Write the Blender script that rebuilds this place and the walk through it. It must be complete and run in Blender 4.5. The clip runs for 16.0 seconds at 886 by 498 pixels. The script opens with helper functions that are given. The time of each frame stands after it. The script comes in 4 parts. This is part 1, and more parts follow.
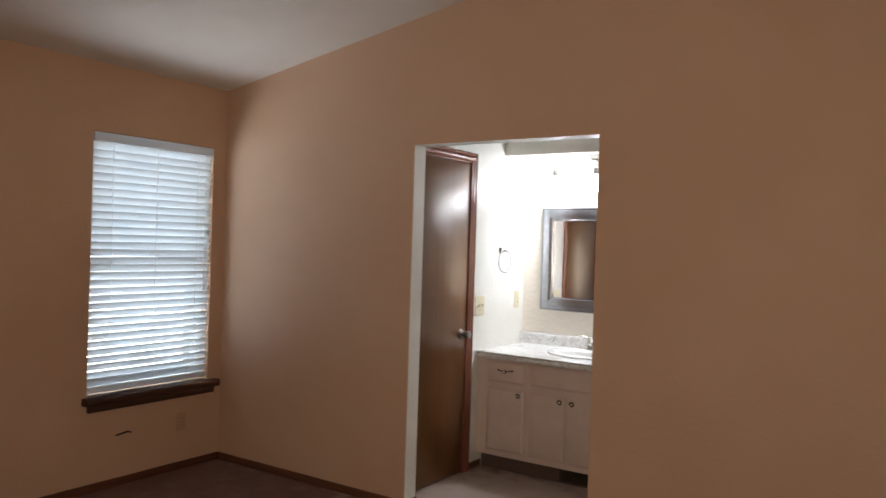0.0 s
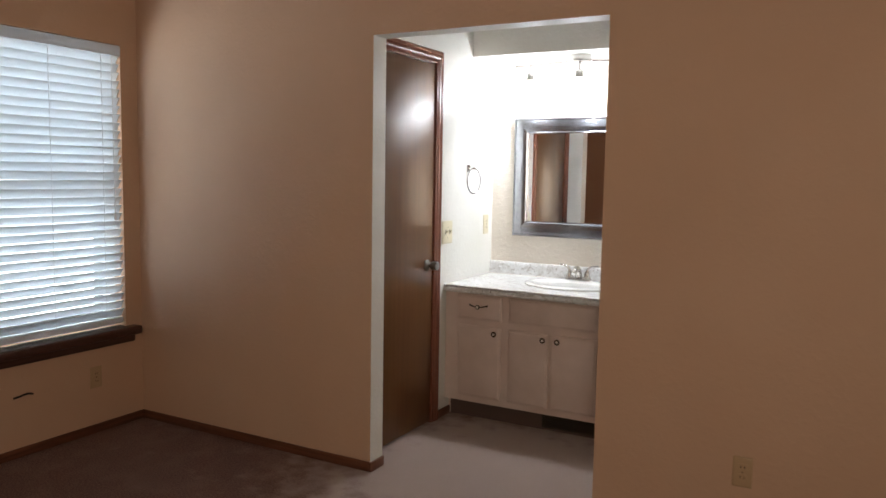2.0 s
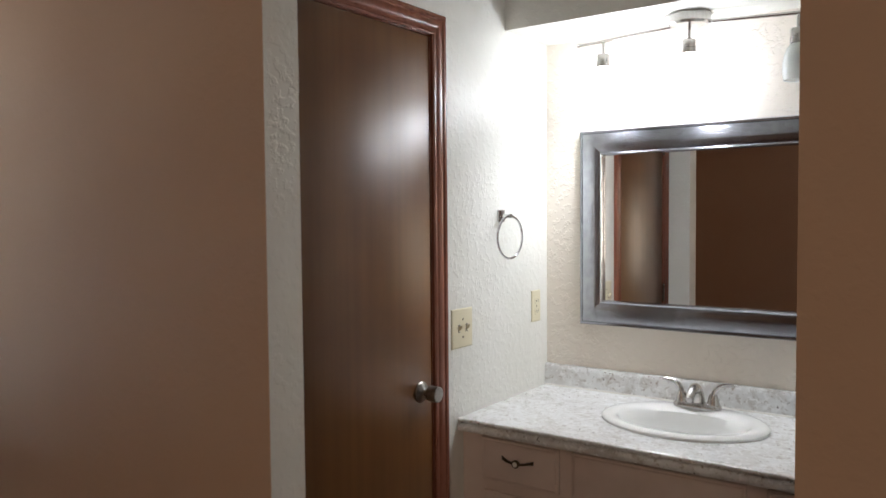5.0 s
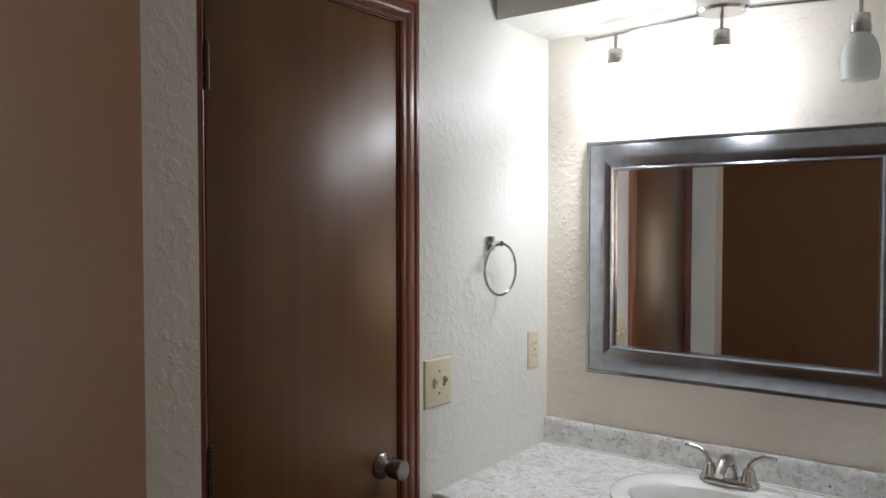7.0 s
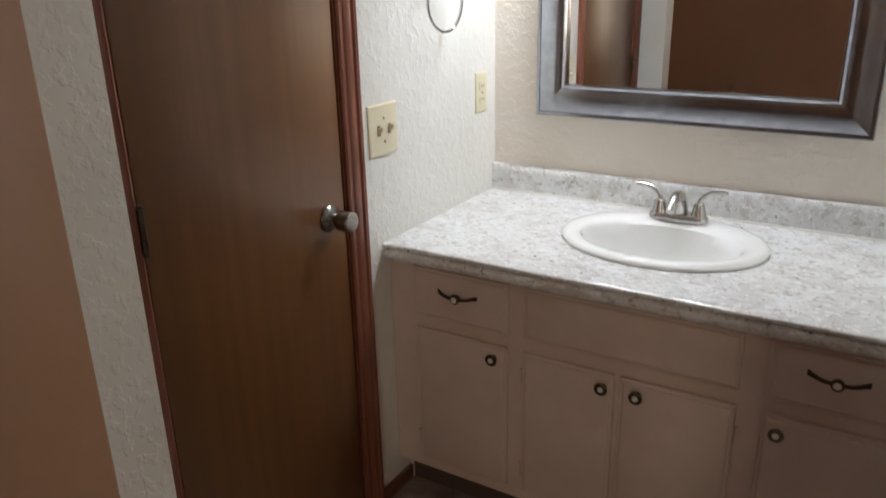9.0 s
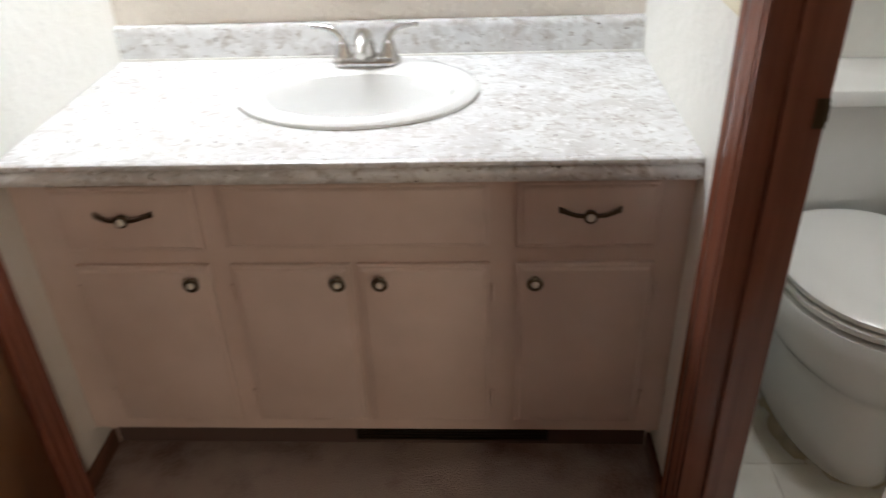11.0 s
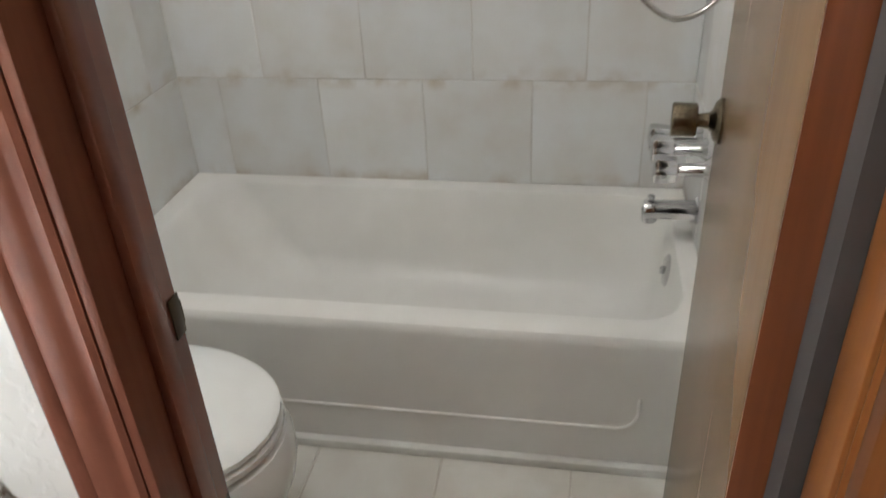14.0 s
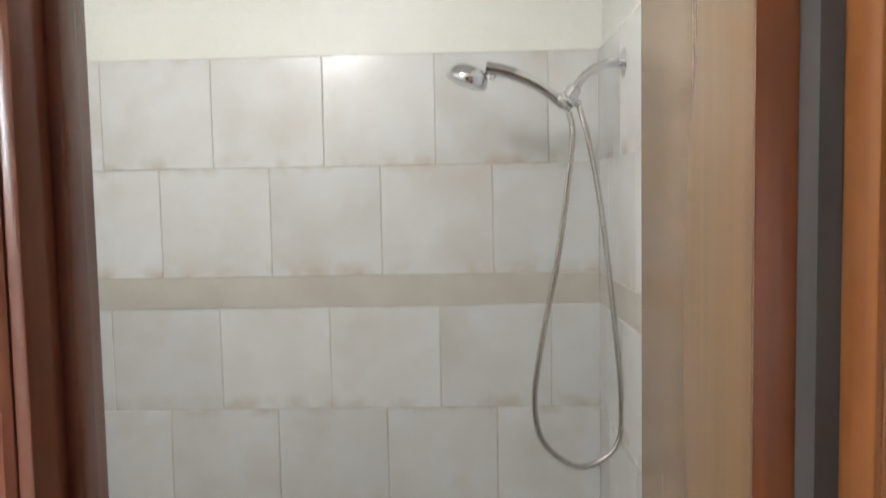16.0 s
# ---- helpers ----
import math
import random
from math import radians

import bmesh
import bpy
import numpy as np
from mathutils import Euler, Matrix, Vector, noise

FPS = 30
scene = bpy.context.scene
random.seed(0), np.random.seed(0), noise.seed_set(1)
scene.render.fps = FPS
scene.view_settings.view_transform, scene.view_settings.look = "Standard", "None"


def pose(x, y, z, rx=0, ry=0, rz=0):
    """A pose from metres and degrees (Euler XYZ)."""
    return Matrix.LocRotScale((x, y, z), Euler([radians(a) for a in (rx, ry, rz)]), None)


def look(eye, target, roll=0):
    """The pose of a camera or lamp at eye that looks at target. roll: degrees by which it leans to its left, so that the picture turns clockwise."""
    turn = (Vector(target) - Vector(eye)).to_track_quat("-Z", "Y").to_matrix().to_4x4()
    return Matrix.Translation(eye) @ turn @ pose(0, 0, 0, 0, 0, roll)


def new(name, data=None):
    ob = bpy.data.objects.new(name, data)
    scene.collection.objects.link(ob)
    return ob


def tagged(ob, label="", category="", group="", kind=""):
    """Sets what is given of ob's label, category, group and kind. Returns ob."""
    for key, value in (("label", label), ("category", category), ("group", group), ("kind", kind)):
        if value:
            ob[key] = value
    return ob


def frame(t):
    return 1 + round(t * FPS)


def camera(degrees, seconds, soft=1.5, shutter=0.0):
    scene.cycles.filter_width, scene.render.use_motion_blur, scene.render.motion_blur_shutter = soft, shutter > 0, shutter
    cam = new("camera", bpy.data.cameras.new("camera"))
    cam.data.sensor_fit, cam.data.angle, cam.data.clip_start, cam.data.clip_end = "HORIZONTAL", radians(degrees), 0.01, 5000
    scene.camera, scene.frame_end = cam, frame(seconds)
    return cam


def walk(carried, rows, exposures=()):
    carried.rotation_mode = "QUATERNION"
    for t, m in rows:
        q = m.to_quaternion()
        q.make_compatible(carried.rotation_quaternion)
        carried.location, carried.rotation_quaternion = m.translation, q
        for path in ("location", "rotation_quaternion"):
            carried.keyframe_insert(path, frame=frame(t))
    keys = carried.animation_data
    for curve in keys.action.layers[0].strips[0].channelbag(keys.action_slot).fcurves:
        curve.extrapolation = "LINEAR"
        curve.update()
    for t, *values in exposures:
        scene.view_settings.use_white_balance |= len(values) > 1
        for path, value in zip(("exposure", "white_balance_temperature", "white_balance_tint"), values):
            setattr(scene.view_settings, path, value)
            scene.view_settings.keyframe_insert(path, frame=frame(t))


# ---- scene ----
cam = camera(60.2, 16.0, shutter=0.4)

PATH = [
    (0, (2.663, -3.729, 1.501), (1.546, -2.07, 1.487), 1.8),
    (0.5, (2.638, -3.743, 1.488), (1.631, -2.015, 1.458), 1.4),
    (1, (2.574, -3.667, 1.447), (1.612, -1.918, 1.334), 1.0),
    (1.5, (2.352, -3.479, 1.426), (1.407, -1.724, 1.265), 0.7),
    (2, (2.118, -3.218, 1.425), (1.161, -1.473, 1.231), 1.0),
    (2.5, (1.903, -2.954, 1.437), (0.948, -1.209, 1.228), -1.1),
    (3, (1.79, -2.551, 1.412), (0.734, -0.873, 1.145), -1.4),
    (3.5, (1.637, -2.254, 1.413), (0.548, -0.59, 1.202), -2.8),
    (4, (1.509, -1.97, 1.447), (0.435, -0.294, 1.251), -4.0),
    (4.5, (1.47, -1.677, 1.461), (0.337, -0.033, 1.353), -1.3),
    (7, (1.255, -0.972, 1.525), (0.06, 0.631, 1.458), 0.0),
    (7.5, (1.244, -0.963, 1.521), (0.067, 0.645, 1.354), -0.4),
    (8, (1.205, -0.946, 1.492), (0.089, 0.68, 1.156), -0.1),
    (8.2, (1.19, -0.929, 1.486), (0.098, 0.695, 1.074), 0.0),
    (10.3, (1.002, -0.742, 1.419), (0.399, 0.9, 0.451), -1.3),
    (10.5, (0.958, -0.7, 1.406), (0.475, 0.97, 0.417), -0.4),
    (11, (0.912, -0.576, 1.371), (0.804, 1.123, 0.323), -2.3),
    (11.5, (0.817, -0.486, 1.335), (1.232, 1.155, 0.27), 0.4),
    (12, (0.811, -0.332, 1.327), (1.672, 1.104, 0.232), 1.3),
    (12.5, (0.794, -0.209, 1.328), (2.055, 0.9, 0.241), -0.3),
    (13, (0.795, -0.101, 1.332), (2.276, 0.694, 0.248), -3.3),
    (13.5, (0.846, 0.009, 1.343), (2.439, 0.595, 0.285), -4.5),
    (14, (0.837, 0.092, 1.374), (2.523, 0.433, 0.354), -3.1),
    (14.5, (0.787, 0.155, 1.41), (2.596, 0.343, 0.576), -2.4),
    (15, (0.779, 0.172, 1.461), (2.684, 0.306, 0.865), -1.8),
    (15.5, (0.77, 0.177, 1.511), (2.737, 0.273, 1.166), -2.2),
    (16, (0.77, 0.167, 1.587), (2.764, 0.226, 1.45), -1.1),
]
walk(cam, [(t, look(e, g, r)) for t, e, g, r in PATH],
     exposures=[(0, 0.05), (3.5, 0.05), (4.5, -0.3), (7, -1.0), (8, -0.8), (10.3, 0.12), (11.5, 0.25), (12.5, 0.25), (13.5, 0.48), (14.5, 0.5), (16, 0.4)])

# ---- world and light ----
world = bpy.data.worlds.new("world")
scene.world = world
world.use_nodes = True
wn = world.node_tree
sky = wn.nodes.new("ShaderNodeTexSky")
sky.sky_type = "NISHITA"
sky.sun_disc = False
sky.sun_elevation = radians(40)
sky.sun_rotation = radians(60)
wn.links.new(sky.outputs[0], wn.nodes["Background"].inputs[0])
wn.nodes["Background"].inputs[1].default_value = 0.12

sun = new("sun", bpy.data.lights.new("sun", "SUN"))
sun.data.energy = 1.0
sun.data.angle = radians(12)
sun.data.color = (1.0, 0.96, 0.9)
sun.matrix_world = look((6, -8, 10), (0, 0, 0))


def area_lamp(name, eye, target, w, h, watts, color):
    lamp = new(name, bpy.data.lights.new(name, "AREA"))
    lamp.data.shape, lamp.data.size, lamp.data.size_y = "RECTANGLE", w, h
    lamp.data.energy, lamp.data.color = watts, color
    lamp.matrix_world = look(eye, target)
    return lamp


def bulb(name, place, radius, watts, color):
    lamp = new(name, bpy.data.lights.new(name, "POINT"))
    lamp.data.energy, lamp.data.color, lamp.data.shadow_soft_size = watts, color, radius
    lamp.location = place
    return lamp


# daylight in the window's opening, behind the blind
area_lamp("window_daylight", (-1.80, -0.78, 1.36), (0, -0.78, 1.30), 0.95, 1.5, 38, (0.88, 0.95, 1.0))
# warm fill lamp added in an assumed, unseen hall doorway, and the bathroom's ceiling light
area_lamp("unseen_hall_fill", (2.55, -4.46, 1.46), (0.4, -0.6, 1.75), 0.86, 1.1, 34, (1.0, 0.84, 0.66))
bulb("bathroom_bulb", (1.56, 0.73, 2.33), 0.09, 19.0, (0.93, 0.96, 1.0))

# light out of the open mouths of the two lit vanity shades
for vx, vy in ((0.286, 1.183), (0.613, 1.150)):
    spot = new("vanity_bulb", bpy.data.lights.new("vanity_bulb", "SPOT"))
    spot.data.energy, spot.data.color, spot.data.shadow_soft_size = 21.0, (0.90, 0.94, 1.0), 0.032
    spot.data.spot_size, spot.data.spot_blend = radians(155), 1.0
    spot.matrix_world = pose(vx, vy, 1.862, 0, 0, 0)

# ---- materials ----


def material(name, base, second=None, rough=0.6, metal=0.0, grain=(30, 30, 30), detail=4.0, low=0.35, high=0.65,
             bump=0.0, bump_scale=200.0, bump_dist=0.002, stain=None, stain_scale=3.0, stain_amount=0.3, spec=0.5,
             random_tint=0.0, emit=None, emit_strength=0.0, transmission=0.0, coat=0.0, bump_ramp=None, rough_var=0.0):
    m = bpy.data.materials.new(name)
    m.use_nodes = True
    nt = m.node_tree
    n, l = nt.nodes, nt.links
    b = n["Principled BSDF"]
    b.inputs["Roughness"].default_value = rough
    b.inputs["Metallic"].default_value = metal
    b.inputs["Specular IOR Level"].default_value = spec
    b.inputs["Transmission Weight"].default_value = transmission
    b.inputs["Coat Weight"].default_value = coat
    b.inputs["Coat Roughness"].default_value = 0.08
    b.inputs["Base Color"].default_value = (*base, 1)
    tc = n.new("ShaderNodeTexCoord")
    col = None
    if second is not None:
        mp = n.new("ShaderNodeMapping")
        mp.inputs["Scale"].default_value = grain
        l.new(tc.outputs["Object"], mp.inputs[0])
        nz = n.new("ShaderNodeTexNoise")
        nz.inputs["Scale"].default_value = 1.0
        nz.inputs["Detail"].default_value = detail
        l.new(mp.outputs[0], nz.inputs["Vector"])
        mr = n.new("ShaderNodeMapRange")
        mr.inputs["From Min"].default_value, mr.inputs["From Max"].default_value = low, high
        l.new(nz.outputs[0], mr.inputs[0])
        mx = n.new("ShaderNodeMix")
        mx.data_type = "RGBA"
        mx.inputs[6].default_value, mx.inputs[7].default_value = (*base, 1), (*second, 1)
        l.new(mr.outputs[0], mx.inputs[0])
        col = mx.outputs[2]
        if rough_var:
            rr = n.new("ShaderNodeMapRange")
            rr.inputs["To Min"].default_value, rr.inputs["To Max"].default_value = rough - rough_var, rough + rough_var
            l.new(nz.outputs[0], rr.inputs[0])
            l.new(rr.outputs[0], b.inputs["Roughness"])
    if stain is not None:
        nz = n.new("ShaderNodeTexNoise")
        nz.inputs["Scale"].default_value = stain_scale
        nz.inputs["Detail"].default_value = 5
        l.new(tc.outputs["Object"], nz.inputs["Vector"])
        mr = n.new("ShaderNodeMapRange")
        mr.inputs["From Min"].default_value, mr.inputs["From Max"].default_value = 0.48, 0.75
        mr.inputs["To Max"].default_value = stain_amount
        l.new(nz.outputs[0], mr.inputs[0])
        mx = n.new("ShaderNodeMix")
        mx.data_type = "RGBA"
        mx.inputs[6].default_value, mx.inputs[7].default_value = (*base, 1), (*stain, 1)
        if col is not None:
            l.new(col, mx.inputs[6])
        l.new(mr.outputs[0], mx.inputs[0])
        col = mx.outputs[2]
    if random_tint:
        oi = n.new("ShaderNodeObjectInfo")
        mr = n.new("ShaderNodeMapRange")
        mr.inputs["To Min"].default_value, mr.inputs["To Max"].default_value = 1 - random_tint, 1 + random_tint
        l.new(oi.outputs["Random"], mr.inputs[0])
        hs = n.new("ShaderNodeHueSaturation")
        l.new(mr.outputs[0], hs.inputs["Value"])
        if col is not None:
            l.new(col, hs.inputs["Color"])
        else:
            hs.inputs["Color"].default_value = (*base, 1)
        col = hs.outputs[0]
    if col is not None:
        l.new(col, b.inputs["Base Color"])
    if bump:
        nz = n.new("ShaderNodeTexNoise")
        nz.inputs["Scale"].default_value = bump_scale
        nz.inputs["Detail"].default_value = 3
        l.new(tc.outputs["Object"], nz.inputs["Vector"])
        src = nz.outputs[0]
        if bump_ramp:
            mr = n.new("ShaderNodeMapRange")
            mr.interpolation_type = "SMOOTHSTEP"
            mr.inputs["From Min"].default_value, mr.inputs["From Max"].default_value = bump_ramp
            l.new(src, mr.inputs[0])
            src = mr.outputs[0]
        bp = n.new("ShaderNodeBump")
        bp.inputs["Strength"].default_value, bp.inputs["Distance"].default_value = bump, bump_dist
        l.new(src, bp.inputs["Height"])
        l.new(bp.outputs[0], b.inputs["Normal"])
    if emit is not None:
        b.inputs["Emission Color"].default_value = (*emit, 1)
        b.inputs["Emission Strength"].default_value = emit_strength
    return m


PEACH = material("peach_wall_paint", (0.635, 0.445, 0.315), (0.60, 0.41, 0.285), 0.62, grain=(1.4, 1.4, 1.4), bump=0.12,
                 bump_scale=38, bump_dist=0.003, bump_ramp=(0.48, 0.62), stain=(0.45, 0.27, 0.18), stain_scale=2.2, stain_amount=0.12)
WHITE = material("white_textured_paint", (0.80, 0.79, 0.74), (0.75, 0.74, 0.68), 0.42, grain=(3, 3, 3), bump=0.3,
                 bump_scale=40, bump_dist=0.0025, bump_ramp=(0.47, 0.62), stain=(0.62, 0.58, 0.48), stain_scale=2.5, stain_amount=0.10)
CREAM = material("cream_wall_paint", (0.83, 0.765, 0.68), (0.79, 0.725, 0.64), 0.45, grain=(3, 3, 3), bump=0.4,
                 bump_scale=42, bump_dist=0.003, bump_ramp=(0.47, 0.6))
CEILING = material("ceiling_paint", (0.74, 0.70, 0.66), (0.70, 0.65, 0.60), 0.8, grain=(2, 2, 2), bump=0.4, bump_scale=90, bump_dist=0.003)
CARPET = material("mauve_carpet", (0.30, 0.195, 0.17), (0.17, 0.10, 0.086), 0.95, grain=(120, 120, 120), bump=1.0,
                  bump_scale=220, bump_dist=0.010, stain=(0.36, 0.27, 0.235), stain_scale=7, stain_amount=0.35, spec=0.1)


def lamplight_patch(m, centre, reach, color):
    """Paler colour painted as vanity lamplight on the pile: an uneven patch round the doorway."""
    n, l = m.node_tree.nodes, m.node_tree.links
    b = n["Principled BSDF"]
    old = b.inputs["Base Color"].links[0].from_socket
    tc = n.new("ShaderNodeTexCoord")
    mp = n.new("ShaderNodeMapping")
    mp.inputs["Location"].default_value = (-centre[0] / reach, -centre[1] / reach, 0)
    mp.inputs["Scale"].default_value = (1 / reach, 1 / reach, 0)
    gr = n.new("ShaderNodeTexGradient")
    gr.gradient_type = "SPHERICAL"
    nz = n.new("ShaderNodeTexNoise")
    nz.inputs["Scale"].default_value = 9
    nz.inputs["Detail"].default_value = 6
    add = n.new("ShaderNodeMath")
    add.operation = "ADD"
    mr = n.new("ShaderNodeMapRange")
    mr.interpolation_type = "SMOOTHSTEP"
    mr.inputs["From Min"].default_value, mr.inputs["From Max"].default_value = 0.55, 1.05
    mr.inputs["To Max"].default_value = 0.85
    mx = n.new("ShaderNodeMix")
    mx.data_type = "RGBA"
    mx.inputs[7].default_value = (*color, 1)
    l.new(tc.outputs["Object"], mp.inputs[0])
    l.new(mp.outputs[0], gr.inputs[0])
    l.new(tc.outputs["Object"], nz.inputs["Vector"])
    l.new(gr.outputs["Fac"], add.inputs[0])
    l.new(nz.outputs[0], add.inputs[1])
    l.new(add.outputs[0], mr.inputs[0])
    l.new(mr.outputs[0], mx.inputs[0])
    l.new(old, mx.inputs[6])
    l.new(mx.outputs[2], b.inputs["Base Color"])


# vanity lamplight put into the carpet's colour
lamplight_patch(CARPET, (0.62, 0.05), 1.25, (0.50, 0.40, 0.345))
DOORWOOD = material("dark_stained_door_veneer", (0.130, 0.054, 0.017), (0.155, 0.066, 0.021), 0.33, grain=(34, 34, 0.9), detail=4,
                    bump=0.10, bump_scale=8, bump_dist=0.001, stain=(0.09, 0.030, 0.013), stain_scale=3, stain_amount=0.5, rough_var=0.012, spec=0.5)
ORANGEWOOD = material("orange_brown_trim_wood", (0.22, 0.066, 0.022), (0.16, 0.045, 0.015), 0.3, grain=(60, 60, 1.6), detail=6, bump=0.12, bump_scale=30,
                      bump_dist=0.001, stain=(0.15, 0.05, 0.02), stain_scale=5, stain_amount=0.4)
# brighter copy of the trim wood, with vanity lamplight in its colour
LITTRIM = material("lamplit_trim_wood", (0.27, 0.095, 0.023), (0.20, 0.064, 0.016), 0.28, grain=(50, 50, 1.4), detail=6, bump=0.12, bump_scale=30,
                    bump_dist=0.001, stain=(0.20, 0.075, 0.022), stain_scale=5, stain_amount=0.4)
TRIMWOOD = material("red_brown_trim_wood", (0.235, 0.085, 0.052), (0.19, 0.066, 0.040), 0.24, grain=(60, 60, 1.6), detail=6,
                    bump=0.12, bump_scale=30, bump_dist=0.001, stain=(0.08, 0.026, 0.014), stain_scale=5, stain_amount=0.4)
HONEYWOOD = material("honey_door_wood", (0.20, 0.112, 0.050), (0.175, 0.096, 0.042), 0.26, grain=(30, 30, 1.0), detail=6,
                     bump=0.06, bump_scale=20, bump_dist=0.001, rough_var=0.04)
SILLWOOD = material("dark_sill_wood", (0.085, 0.034, 0.024), (0.05, 0.02, 0.015), 0.4, grain=(50, 2.0, 50), bump=0.1, bump_scale=60)
BASEWOOD = material("baseboard_wood", (0.17, 0.065, 0.034), (0.10, 0.038, 0.02), 0.42, grain=(3, 3, 60), bump=0.1, bump_scale=50)
CABINET = material("pinkish_white_cabinet_paint", (0.70, 0.57, 0.505), (0.64, 0.515, 0.45), 0.42, grain=(6, 6, 6), bump=0.15,
                   bump_scale=25, bump_dist=0.001, stain=(0.48, 0.38, 0.31), stain_scale=7, stain_amount=0.2)
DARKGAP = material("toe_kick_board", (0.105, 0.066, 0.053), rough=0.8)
PORCELAIN = material("white_porcelain", (0.82, 0.82, 0.80), (0.79, 0.79, 0.765), 0.12, grain=(5, 5, 5), coat=0.4)
TUBWHITE = material("white_tub_enamel", (0.80, 0.785, 0.75), (0.76, 0.74, 0.70), 0.34, grain=(4, 4, 4), stain=(0.62, 0.60, 0.55), stain_scale=5, stain_amount=0.25)
CHROME = material("chrome", (0.62, 0.62, 0.63), rough=0.09, metal=1.0)
NICKEL = material("brushed_nickel", (0.56, 0.54, 0.51), (0.48, 0.46, 0.44), 0.26, metal=1.0, grain=(200, 200, 20))
PEWTER = material("dull_pewter", (0.34, 0.32, 0.29), (0.22, 0.20, 0.18), 0.28, metal=1.0, grain=(200, 200, 200))
# dark grey that stands in for shade in the gap by the hinges
GAPSHADE = material("gap_shade_grey", (0.078, 0.070, 0.066), (0.058, 0.052, 0.048), 0.6, grain=(20, 20, 4))
BRONZE = material("dark_bronze", (0.10, 0.075, 0.05), rough=0.3, metal=1.0)
BRASS = material("aged_brass", (0.25, 0.215, 0.15), (0.14, 0.115, 0.08), 0.25, metal=1.0, grain=(300, 300, 300))
SILVER = material("silver_leaf_frame", (0.47, 0.49, 0.53), (0.39, 0.40, 0.44), 0.20, metal=1.0, grain=(30, 30, 30), detail=6,
                  bump=0.12, bump_scale=140, bump_dist=0.001, rough_var=0.08)
MIRROR = material("mirror_glass", (0.88, 0.88, 0.885), rough=0.0, metal=1.0)
TANPLATE = material("painted_over_plastic", (0.50, 0.36, 0.22), rough=0.4)
ALMOND = material("almond_plastic", (0.70, 0.64, 0.46), rough=0.35)
DARKSLOT = material("dark_slot", (0.03, 0.025, 0.02), rough=0.7)
CERAMIC = material("ceramic_button", (0.80, 0.76, 0.68), rough=0.2)
LITGLASS = material("lit_frosted_glass", (0.9, 0.9, 0.88), rough=0.4, emit=(0.86, 0.91, 1.0), emit_strength=58.0)
VINYL = material("white_window_vinyl", (0.75, 0.76, 0.76), rough=0.4)
GROUT = material("tan_grout", (0.60, 0.56, 0.50), (0.46, 0.41, 0.35), 0.85, grain=(9, 9, 9))
RUBBER = material("black_cable", (0.02, 0.015, 0.014), rough=0.5)
BEADWHITE = material("white_caulk_trim", (0.74, 0.73, 0.69), (0.62, 0.60, 0.55), 0.4, grain=(8, 8, 8))
GLASS = material("window_glass", (1, 1, 1), rough=0.0, transmission=1.0)

# faux-wood blind slats let some daylight through


def let_through(m, color, amount):
    """Makes a material partly translucent."""
    sn = m.node_tree
    tr = sn.nodes.new("ShaderNodeBsdfTranslucent")
    tr.inputs[0].default_value = (*color, 1)
    mix = sn.nodes.new("ShaderNodeMixShader")
    mix.inputs[0].default_value = amount
    sn.links.new(sn.nodes["Principled BSDF"].outputs[0], mix.inputs[1])
    sn.links.new(tr.outputs[0], mix.inputs[2])
    sn.links.new(mix.outputs[0], sn.nodes["Material Output"].inputs[0])
    return m


SLAT = let_through(material("white_blind_slat", (0.72, 0.75, 0.77), rough=0.45), (0.68, 0.80, 0.88), 0.14)
FROSTED = let_through(material("unlit_frosted_glass", (0.85, 0.86, 0.84), rough=0.2), (0.9, 0.92, 0.9), 0.6)


def speckled(name):
    """Grey, white and brown granite-look laminate."""
    m = bpy.data.materials.new(name)
    m.use_nodes = True
    n, l = m.node_tree.nodes, m.node_tree.links
    b = n["Principled BSDF"]
    b.inputs["Roughness"].default_value = 0.22
    tc = n.new("ShaderNodeTexCoord")
    mp = n.new("ShaderNodeMapping")
    mp.inputs["Rotation"].default_value = (0, 0, radians(25))
    mp.inputs["Scale"].default_value = (1.0, 1.25, 1.1)
    l.new(tc.outputs["Object"], mp.inputs[0])
    last = None
    layers = (((0.73, 0.735, 0.73), (0.61, 0.60, 0.585), 10, 0.42, 0.64), (None, (0.52, 0.495, 0.47), 36, 0.53, 0.67),
              (None, (0.80, 0.805, 0.80), 55, 0.54, 0.64), (None, (0.40, 0.355, 0.315), 85, 0.605, 0.69),
              (None, (0.13, 0.105, 0.09), 66, 0.675, 0.71))
    for first, second, scale, lo, hi in layers:
        nz = n.new("ShaderNodeTexNoise")
        nz.inputs["Scale"].default_value = scale
        nz.inputs["Detail"].default_value = 6
        nz.inputs["Distortion"].default_value = 0.6
        l.new(mp.outputs[0], nz.inputs["Vector"])
        mr = n.new("ShaderNodeMapRange")
        mr.inputs["From Min"].default_value, mr.inputs["From Max"].default_value = lo, hi
        l.new(nz.outputs[0], mr.inputs[0])
        mx = n.new("ShaderNodeMix")
        mx.data_type = "RGBA"
        mx.inputs[7].default_value = (*second, 1)
        if last is None:
            mx.inputs[6].default_value = (*first, 1)
        else:
            l.new(last, mx.inputs[6])
        l.new(mr.outputs[0], mx.inputs[0])
        last = mx.outputs[2]
    l.new(last, b.inputs["Base Color"])
    return m


LAMINATE = speckled("granite_laminate")


